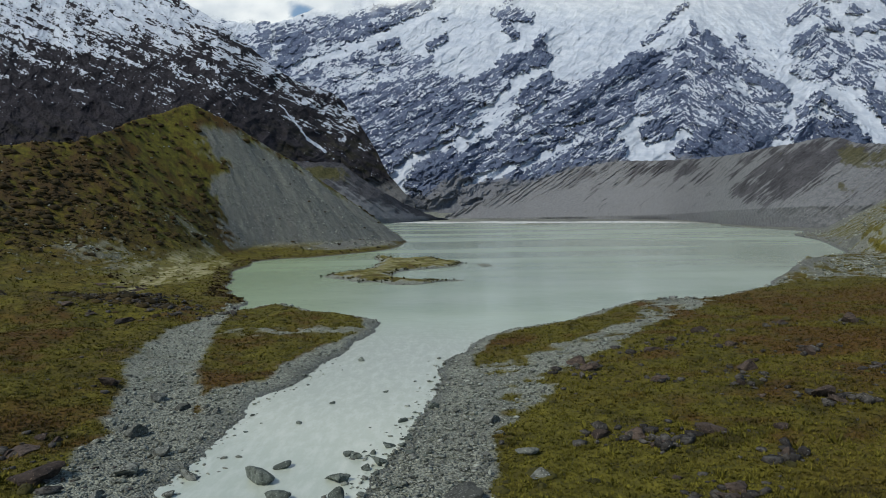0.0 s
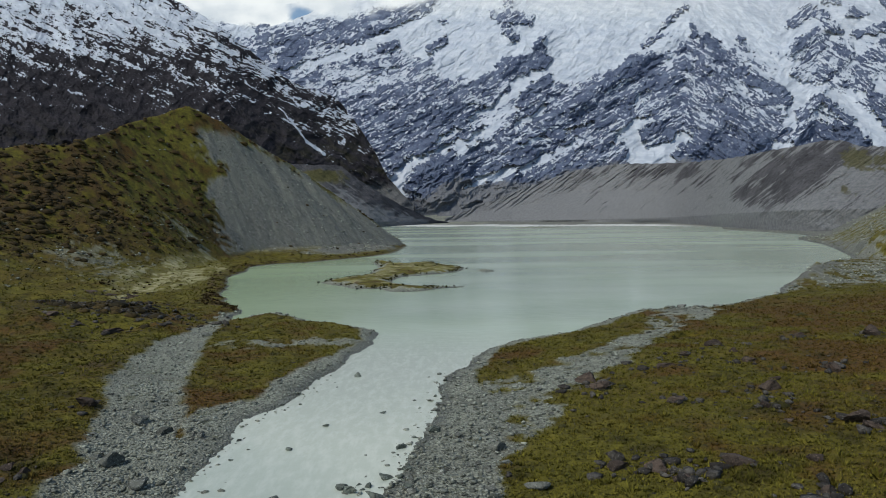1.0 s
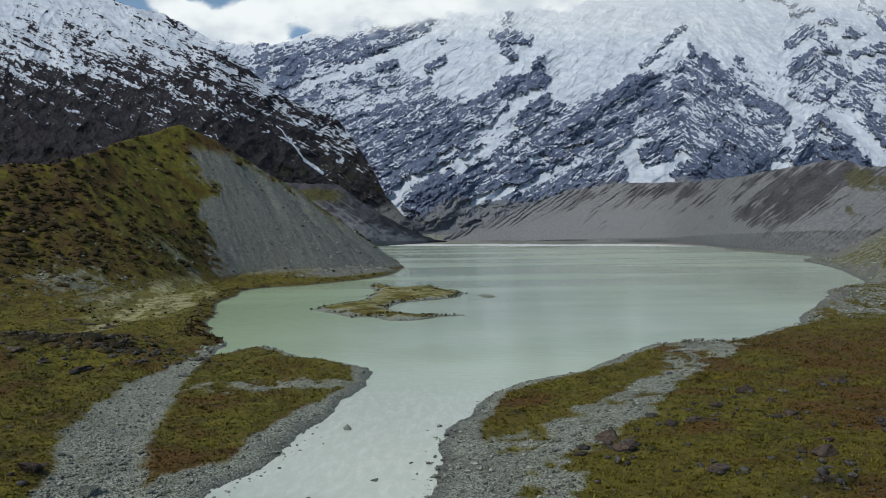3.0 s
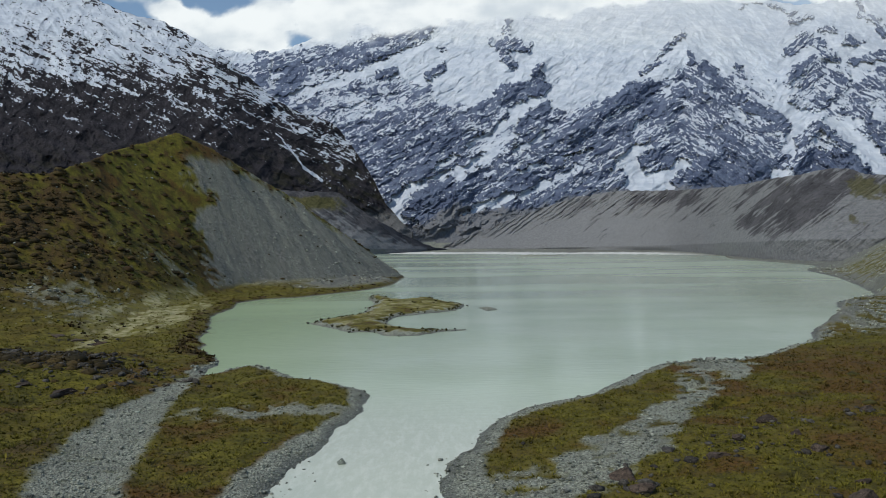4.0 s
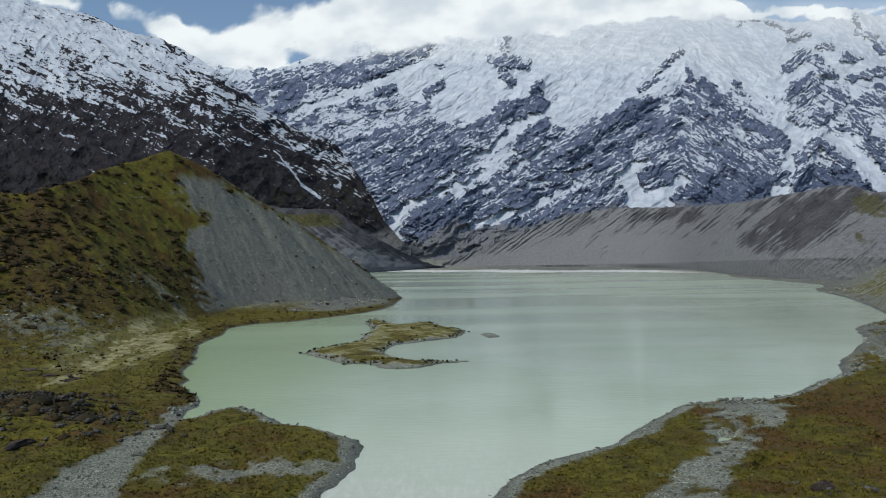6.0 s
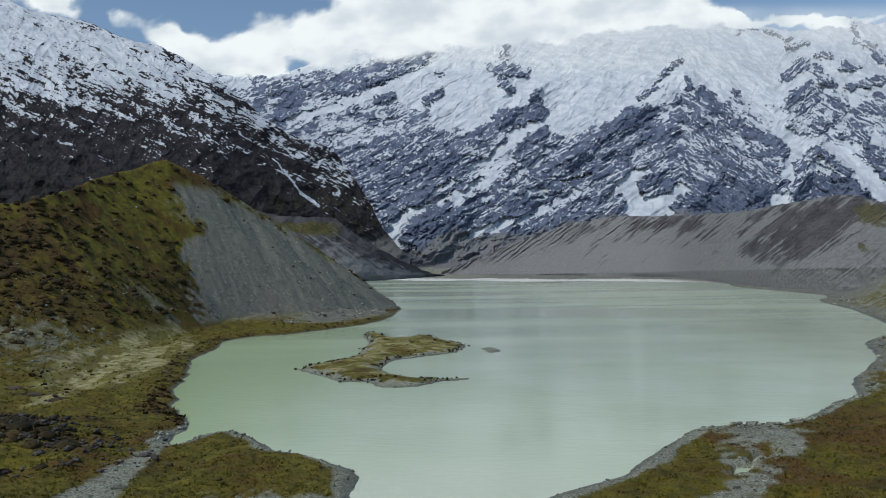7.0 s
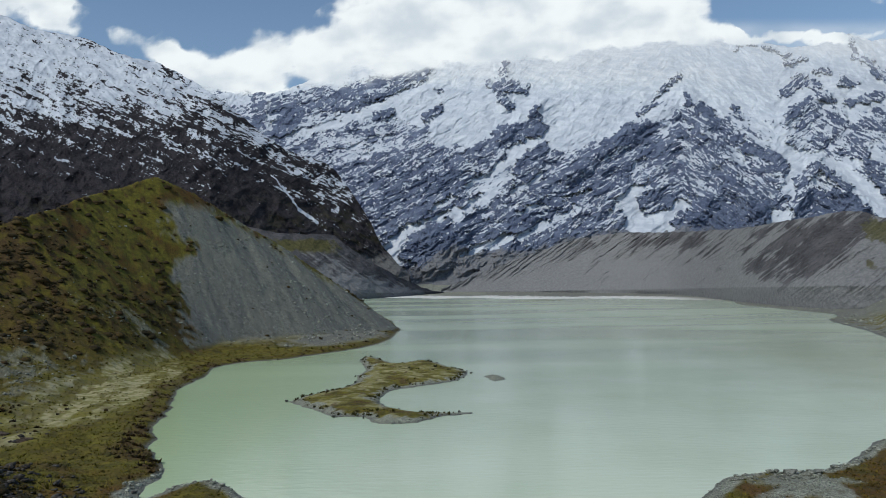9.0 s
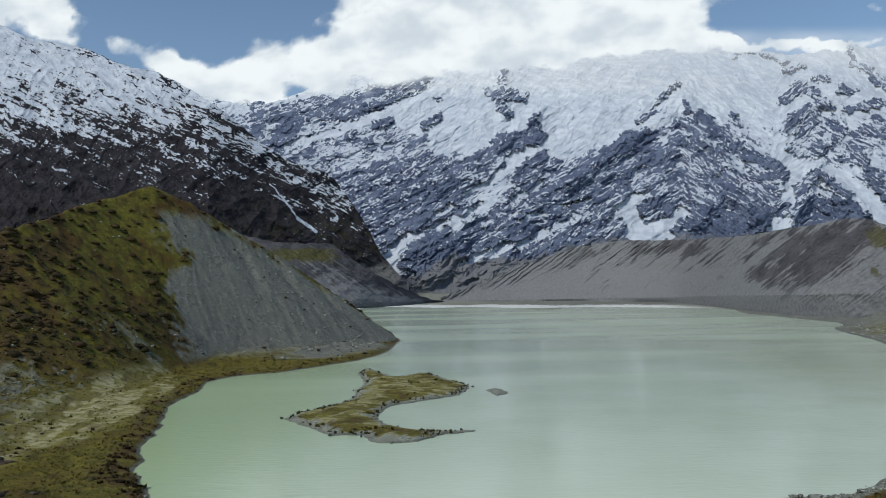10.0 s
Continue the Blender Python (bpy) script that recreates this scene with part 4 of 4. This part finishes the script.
def leaf_material(name, tones):
    n = Nodes(name)
    pick = n.add("ShaderNodeNewGeometry").outputs["Random Per Island"]
    c = n.mix(pick, tones[0], tones[1])
    c = n.mix(n.math("MULTIPLY", n.span(n.noise(0.05, 4), 0.5, 0.66), 0.5), c, tones[2])
    c = n.mix(n.math("MULTIPLY", n.value("rust"), 0.85), c, n.mix(pick, (0.06, 0.03, 0.007), (0.135, 0.078, 0.016)))
    c = n.mix(n.math("MULTIPLY", n.span(n.noise(0.14, 5, 0.65), 0.52, 0.68), 0.7), c, tuple(v * 0.4 for v in tones[0]))
    c = n.mix(n.math("MULTIPLY", n.span(n.noise(1.6, 4, 0.7), 0.52, 0.4), 0.6), c, tuple(v * 0.6 for v in tones[0]))
    return n.done(c, 0.8, None, Specular_IOR_Level=0.2)


RIVER_STONE = stone_material("river stone", (0.125, 0.133, 0.107), (0.46, 0.476, 0.392), True)
WET_STONE = stone_material("wet river boulder", (0.09, 0.105, 0.088), (0.2, 0.222, 0.188), False)
BANK_STONE = stone_material("bank boulder", (0.085, 0.088, 0.075), (0.26, 0.268, 0.232), False)
BOULDER_STONE = stone_material("weathered boulder", (0.046, 0.034, 0.027), (0.118, 0.087, 0.068), False)
MEADOW_STONE = stone_material("meadow stone", (0.035, 0.03, 0.026), (0.13, 0.12, 0.105), True)
TUSSOCK = leaf_material("tussock grass", ((0.065, 0.061, 0.007), (0.185, 0.162, 0.02), (0.115, 0.082, 0.013)))
SCRUB = leaf_material("dark alpine scrub", ((0.02, 0.016, 0.006), (0.072, 0.049, 0.014), (0.07, 0.036, 0.013)))
SHRUB = leaf_material("olive shrub", ((0.03, 0.028, 0.007), (0.085, 0.075, 0.016), (0.05, 0.04, 0.012)))
FORMS = [rock_form(k, 5, 1, (0.9, 0.55, 0.35), (1.35, 0.95, 0.65)) for k in range(12)]


def scatter(rng, count, low, high, keep):
    """Places on the ground in a stretch of bearings and distances where keep(cover, x, y, z) is above chance."""
    b, d = rng.uniform(low[0], high[0], count), np.exp(rng.uniform(np.log(low[1]), np.log(high[1]), count))
    x, y = EYE[0] + b * d, EYE[1] + d
    z, cover = land(x, y)
    ok = keep(cover, x, y, z) > rng.uniform(0, 1, count)
    return x[ok], y[ok], z[ok]


def stones(name, x, y, z, size, rng, material):
    places, faces, base = [], [], 0
    kind = rng.integers(0, len(FORMS), len(x))
    for k, (p, f) in enumerate(FORMS):
        m = kind == k
        a = rng.uniform(0, 6.28, m.sum())
        c, s_ = np.cos(a)[:, None], np.sin(a)[:, None]
        q = np.stack([p[:, 0] * c - p[:, 1] * s_, p[:, 0] * s_ + p[:, 1] * c, np.broadcast_to(p[:, 2], (m.sum(), len(p)))], -1)
        q = q * size[m][:, None, None] + np.stack([x[m], y[m], z[m]], -1)[:, None, :]
        faces.append((f[None] + (np.arange(m.sum()) * len(p))[:, None, None] + base).reshape(-1, 3))
        places.append(q.reshape(-1, 3))
        base += m.sum() * len(p)
    return soup(name, np.vstack(places), np.vstack(faces), material, 3)


def tufts(name, x, y, z, size, rng, material, blades, lean, width, tall=1.0, turned=False):
    """Clumps of pointed blades that spread from a foot."""
    n = len(x)
    a = rng.uniform(0, 6.28, (n, blades))
    out, high = rng.uniform(0.15, 1, (n, blades)) * lean, rng.uniform(0.55, 1.1, (n, blades)) * tall
    dx, dy = np.cos(a), np.sin(a)
    w = width * rng.uniform(0.6, 1.3, (n, blades))
    foot = np.stack([dx * out * 0.35, dy * out * 0.35, 0 * a - 0.1], -1)
    side = np.stack([-dy * w, dx * w, 0 * a], -1)
    tip = np.stack([dx * out, dy * out, high], -1)
    p = np.stack([foot - side, foot + side, tip], 2) * size[:, None, None, None] + np.stack([x, y, z], -1)[:, None, None, :]
    ob = soup(name, p.reshape(-1, 3), np.arange(n * blades * 3).reshape(-1, 3), material, 3)
    if turned:
        ob.data.attributes.new("rust", "FLOAT", "POINT").data.foreach_set("value", np.repeat(rusty(x, y), blades * 3).astype(np.float32))
    return ob


rng = np.random.default_rng(5)
# boulders that stand alone: x, y, width
RIVER_ROCKS = [(-20.6, 90.5, 3.6), (-19.2, 93.9, 2.1), (-17.7, 85.8, 2.6), (-26.0, 106.6, 0.7), (-16.7, 148.0, 1.4), (-10.8, 125.3, 1.1), (-17.5, 119.4, 1.0),
               (-12.5, 89.8, 2.7), (-12.0, 96.6, 2.1), (-9.2, 94.4, 2.2), (-10.1, 85.7, 1.6), (-7.7, 110.2, 1.7), (-8.6, 100.4, 1.7), (-20.3, 109.8, 1.2),
               (-12.1, 85.2, 2.0), (-7.3, 86.9, 1.3), (-3.9, 115.9, 2.1), (-6.3, 114.0, 1.0), (-10.2, 98.0, 1.1), (-11.2, 98.6, 0.8)]
BANK_ROCKS = [(-1.0, 83.9, 5.8), (6.3, 87.1, 2.2), (3.1, 107.5, 2.5), (5.7, 94.6, 2.5), (3.7, 102.2, 1.7), (-41.6, 120.6, 3.7), (-37.1, 116.5, 2.7), (-40.8, 107.3, 1.5),
              (-32.4, 98.0, 2.3), (-38.5, 105.2, 3.3), (-27.4, 91.0, 2.7), (-27.8, 86.7, 1.4), (-34.2, 86.0, 1.8), (-33.5, 92.1, 3.0), (-52.0, 183.2, 2.9), (156.6, 334.6, 5.3),
              (60, 222, 2.8), (57, 219, 1.9), (63, 221.5, 1.7), (65.5, 223, 2.3), (55, 211, 1.5), (50, 206, 1.4), (58.5, 214, 1.3), (39, 178, 1.6), (47, 186, 1.4)]
MEADOW_ROCKS = [(13.8, 97.7, 2.9), (17.7, 96.4, 2.8), (18.9, 93.3, 3.3), (24.9, 96.5, 3.9), (42.2, 106.2, 3.6), (42.5, 103.6, 3.0), (32.5, 95.7, 1.7), (29.1, 87.0, 2.1),
                (21.4, 79.9, 3.2), (20.4, 78.2, 2.3), (26.9, 119.9, 2.4), (44.8, 156.6, 4.0), (39.4, 122.0, 3.4), (35.4, 114.0, 2.2), (18.7, 135.8, 4.0), (30.9, 140.0, 4.4)]
FIELD_ROCKS = [(43.8, 140.2, 3.2), (35.8, 145.7, 2.0), (19.0, 130.0, 3.0), (52.7, 132.1, 3.8), (56.4, 120.0, 2.5), (60.4, 159.0, 2.8), (17.8, 83.6, 1.2), (42.5, 128.0, 1.8),
               (44.5, 147.1, 1.7), (35.6, 108.0, 1.3), (72.3, 157.4, 3.4), (-50.3, 125.5, 3.2), (-77.2, 193.0, 6.6), (-47.3, 96.9, 5.2), (-41.6, 90.6, 6.4), (-45.4, 100.8, 1.9),
               (-84.5, 193.4, 4.2), (-91.3, 196.7, 3.2), (-48.6, 97.5, 2.1), (-107.5, 264.7, 6.2), (-118, 273.9, 4.4), (-98.3, 257.8, 4.4), (-47.8, 102.5, 1.6)]


def boulder_mesh(seed):
    p, f = rock_form(100 + seed, 13, 3)
    for k, v in enumerate(p):
        p[k] += 0.04 * np.array(noise.noise_vector(Vector(v) * 2.0 + Vector((seed, 0, 0)))) + 0.022 * np.array(noise.noise_vector(Vector(v) * 6))
    me = bpy.data.meshes.new("boulder")
    me.from_pydata(p.tolist(), [], f.tolist())
    return me


BIG_FORMS = [boulder_mesh(k) for k in range(9)]


ISLE_FORMS = [boulder_mesh(20 + k) for k in range(4)]
for me in ISLE_FORMS:
    me.materials.append(BANK_STONE)


def boulders(name, rows, material, label, group, sink, chance):
    """Separate boulders on the ground, each its own object."""
    rows = np.array(rows, float)
    z, _ = land(rows[:, 0], rows[:, 1])
    for (x, y, w), h in zip(rows, np.maximum(z, -0.12)):
        me = BIG_FORMS[chance.integers(0, len(BIG_FORMS))]
        ob = new(name, me if me.materials and me.materials[0] == material else me.copy())
        if not ob.data.materials:
            ob.data.materials.append(material)
        ob.data.materials[0] = material
        ob.matrix_basis = pose(x, y, h - sink * w, chance.uniform(-14, 14), chance.uniform(-16, 16), chance.uniform(-40, 40)) @ Matrix.Diagonal((w, w * chance.uniform(0.6, 0.9), w * chance.uniform(0.5, 0.8) * (0.6 if w > 4 else 1), 1))
        tagged(ob, label, "boulder", group)


chance = np.random.default_rng(11)
boulders("river_boulder", RIVER_ROCKS, WET_STONE, "dark wet grey schist boulder standing in the river", "boulders in the river", 0.05, chance)
boulders("bank_boulder", BANK_ROCKS, BANK_STONE, "grey angular schist boulder on the gravel bank", "boulders on the banks", 0.04, chance)
boulders("meadow_boulder", MEADOW_ROCKS + FIELD_ROCKS, BOULDER_STONE, "lichened brown-grey boulder half sunk in tussock grass", "boulders in the meadows", 0.1, chance)
# smaller stones, each its own, on the near gravel
sx, sy, sz = scatter(chance, 2600, (-0.5, 62), (0.35, 130), lambda c, x, y, z: (c["stone"] > 0.6) * (z > -0.3) * np.where(z < 0.0, 0.2, 0.5))
near = np.stack([sx, sy, np.clip(0.55 * np.exp(chance.normal(0, 0.35, len(sx))), 0.3, 1.3)], -1)[:270]
boulders("bank_stone", near, BANK_STONE, "small angular grey stone on the gravel bank", "stones on the banks", 0.06, chance)
sx, sy = chance.normal(-9.2, 1.7, 48), chance.uniform(80, 112, 48)
sx = sx + (sy - 95) * 0.16
boulders("river_stone", np.stack([sx, sy, np.clip(0.6 * np.exp(chance.normal(0, 0.4, 48)), 0.3, 1.4)], -1), WET_STONE, "small dark wet stone at the edge of the river", "stones in the river", 0.08, chance)

x, y, z = scatter(rng, 66000, (-0.62, 55), (0.62, 215), lambda c, x, y, z: (c["stone"] > 0.5) * (z > -0.28) * np.where(z < 0.0, 0.22, 0.8))
size = 0.22 * np.exp(rng.normal(0, 0.55, len(x))) * (1 + 0.1 * (x > -14))
tagged(stones("river_cobbles", x, y, z, np.clip(size, 0.09, 0.9), rng, RIVER_STONE), "grey schist cobbles on the gravel banks", "stones", kind="stuff")
x, y, z = scatter(rng, 60000, (-0.6, 200), (0.64, 700), lambda c, x, y, z: (z > 0.2) * np.where(c["stone"] > 0.4, np.where((z > 25) | (c["scree"] > 0.3), 0.4, 0.7), 0.14 * (z > 4) * ramp(fbm(x / 14, y / 14, 3, 575), -0.1, 0.3)))
tagged(stones("scree_stones", x, y, z, np.clip((0.4 + 0.0008 * y) * np.exp(rng.normal(0, 0.5, len(x))), 0.25, 2.2), rng, RIVER_STONE), "loose grey stones strewn over the moraine", "stones", kind="stuff")
x, y, z = scatter(rng, 9000, (-0.62, 55), (0.64, 240), lambda c, x, y, z: (c["stone"] < 0.4) * (z > 0.5) * ramp(fbm(x / 12, y / 12, 3, 501), 0.0, 0.5) * 0.7)
tagged(stones("meadow_stones", x, y, z - 0.05, np.clip(0.3 * np.exp(rng.normal(0, 0.5, len(x))), 0.15, 1.0), rng, MEADOW_STONE), "scattered brown-grey stones among the grass", "stones", kind="stuff")
seats = np.array([r for r in MEADOW_ROCKS + FIELD_ROCKS if r[2] > 1.9])
pick = rng.integers(0, len(seats), 520)
x, y = seats[pick, 0] + rng.normal(0, 0.75, 520) * seats[pick, 2], seats[pick, 1] + rng.normal(0, 0.6, 520) * seats[pick, 2]
hx = rng.normal(-98, 17, 1500)
hy = 222 - (hx + 98) * 0.45 + rng.normal(0, 6, 1500)
x, y = np.concatenate([x, hx]), np.concatenate([y, hy])
z, _ = land(x, y)
tagged(stones("stone_rubble", x, y, z - 0.06, np.clip(0.75 * np.exp(rng.normal(0, 0.5, len(x))), 0.3, 2.0), rng, MEADOW_STONE), "dark lichened rubble heaped round the meadow boulders", "stones", kind="stuff")
x, y, z = scatter(rng, 150000, (-0.62, 55), (0.62, 480), lambda c, x, y, z: (c["stone"] < 0.4) * (z > 0.1) * (z < 30) * (1 - 0.85 * c["dry"]) * np.where(y < 200, 1, 0.8))
tagged(tufts("tussock_grass", x, y, z, (0.15 + 0.0011 * y) * np.exp(rng.normal(0, 0.35, len(x))), rng, TUSSOCK, 5, 1.3, 0.24, 0.6, True), "olive and straw coloured tussock grass", "grass", kind="stuff")
x, y, z = scatter(rng, 14000, (-0.62, 55), (0.62, 210), lambda c, x, y, z: (c["stone"] < 0.3) * (z > 0.3) * (0.15 + 0.85 * ramp(fbm(x / 10, y / 10, 3, 511), 0.0, 0.4)))
tagged(tufts("tall_tussock", x, y, z, 0.5 * np.exp(rng.normal(0, 0.35, len(x))), rng, TUSSOCK, 16, 1.15, 0.1, 0.62, True), "taller straw-tipped tussocks standing in the turf", "grass", kind="stuff")


def island_scrub():
    x, y = rng.uniform(-50, 8, 9000), rng.uniform(280, 446, 9000)
    d = -signed(x, y, ISLAND)
    ok = (d > 0.8) & (fbm(x / 9, y / 9, 3, 520) + 0.4 * ramp(d, 5, 1) > 0.34)
    x, y, d = x[ok], y[ok], d[ok]
    return tufts("island_scrub", x, y, 0.1 + 1.3 * (1 - np.exp(-d / 4.5)), 0.42 * np.exp(rng.normal(0, 0.4, len(x))), rng, SHRUB, 10, 1.2, 0.3)


tagged(island_scrub(), "dark low scrub fringing the island", kind="stuff").parent = island
ring = ISLAND[::3]
for k, (x, y) in enumerate(ring):
    ob = new("shore_stone", ISLE_FORMS[k % 4])
    ob.matrix_basis = pose(x + rng.normal(0, 0.8), y + rng.normal(0, 0.8), -0.05, 0, 0, rng.uniform(0, 360)) @ Matrix.Diagonal((*[rng.uniform(0.5, 1.3)] * 3, 1))
    ob.parent = island
x, y, z = scatter(rng, 45000, (-0.62, 190), (0.0, 640), lambda c, x, y, z: np.maximum((c["bush"] > 0.3) * c["bush"] * 0.6, 0.03 * (c["scree"] > 0.2)) * (z > 0.3))
tagged(tufts("alpine_scrub", x, y, z, 0.6 * np.exp(rng.normal(0, 0.4, len(x))), rng, SCRUB, 9, 1.25, 0.45, 0.6), "dark brown-green alpine scrub on the moraine", "scrub", kind="stuff")


def bush_form(seed):
    """Corners and faces of a lumpy low dome about 2 across."""
    chances = np.random.default_rng(seed)
    bm = bmesh.new()
    bmesh.ops.create_icosphere(bm, subdivisions=2, radius=0.85)
    p, f = np.array([v.co for v in bm.verts]), np.array([[v.index for v in face.verts] for face in bm.faces])
    bm.free()
    p = p * (1 + chances.normal(0, 0.13, (len(p), 1))) * chances.uniform((0.8, 0.8, 0.55), (1.2, 1.2, 0.75))
    p[:, 2] = np.maximum(p[:, 2], -0.2)
    return p, f


BUSH_FORMS = [bush_form(k) for k in range(7)]


def bushes(name, x, y, z, size, rng, material, leaves=18):
    """Low rounded bushes: each a lumpy dome with small leafy facets that fray its outline."""
    n = len(x)
    foot = np.stack([x, y, z - 0.1 * size], -1)
    a, h = rng.uniform(0, 6.28, (n, leaves)), rng.uniform(0.02, 1, (n, leaves))
    out = np.sqrt(1 - h * h) * rng.uniform(0.75, 1.1, (n, leaves))
    mid = np.stack([np.cos(a) * out, np.sin(a) * out, h * rng.uniform(0.5, 0.75, (n, leaves))], -1)
    p = mid[:, :, None, :] + rng.normal(0, 0.1, (n, leaves, 3, 3))
    places = [(p * size[:, None, None, None] + foot[:, None, None, :]).reshape(-1, 3)]
    faces = [np.arange(n * leaves * 3).reshape(-1, 3)]
    base, kind = n * leaves * 3, rng.integers(0, len(BUSH_FORMS), n)
    for k, (q, f) in enumerate(BUSH_FORMS):
        m = kind == k
        places.append((q[None] * size[m][:, None, None] + foot[m][:, None, :]).reshape(-1, 3))
        faces.append((f[None] + (np.arange(m.sum()) * len(q))[:, None, None] + base).reshape(-1, 3))
        base += m.sum() * len(q)
    return soup(name, np.vstack(places), np.vstack(faces), material, 3)


def bushy(c, x, y, z):
    """Where bushes crowd: the dark flank of the moraine, a few on its turf, its ridge and its scree."""
    clump = ramp(fbm(x / 13, y / 13, 3, 560) + 0.5 * fbm(x / 5, y / 5, 2, 564), 0.0, 0.2)
    lone = ramp(fbm(x / 5, y / 5, 3, 566), 0.16, 0.3)
    turf = (c["scree"] < 0.3) * (c["stone"] < 0.6)
    return turf * ramp(z, 2, 10) * (0.9 * clump * ramp(z, 12, 34) * ramp(c["bush"], 0.1, 0.35) + 0.7 * lone * ramp(z, 6, 22)) + 0.007 * (c["scree"] >= 0.3)


x, y, z = scatter(rng, 30000, (-0.62, 230), (0.0, 640), lambda c, x, y, z: bushy(c, x, y, z) * (x < -40))
tagged(bushes("moraine_bushes", x, y, z, np.clip(1.35 * np.exp(rng.normal(0, 0.45, len(x))), 0.5, 3.4), rng, SCRUB), "dark rounded bushes crowding the moraine hillside", "scrub", kind="stuff")
hx = rng.normal(-103, 15, 420)
hy = 217 - (hx + 98) * 0.42 + rng.normal(0, 3.5, 420)
z, _ = land(hx, hy)
tagged(bushes("heather_bank", hx, hy, z, np.clip(1.3 * np.exp(rng.normal(0, 0.35, len(hx))), 0.6, 2.6), rng, SCRUB), "bank of dark brown heather along the meadow", "scrub", kind="stuff")
x, y, z = scatter(rng, 900, (-0.6, 58), (0.62, 230), lambda c, x, y, z: (c["stone"] < 0.3) * (z > 0.4) * ramp(fbm(x / 9, y / 9, 3, 570), 0.05, 0.4))
tagged(bushes("meadow_shrubs", x, y, z, np.clip(0.6 * np.exp(rng.normal(0, 0.35, len(x))), 0.3, 1.3), rng, SHRUB), "small dark shrubs dotted over the meadows", "shrubs", kind="stuff")
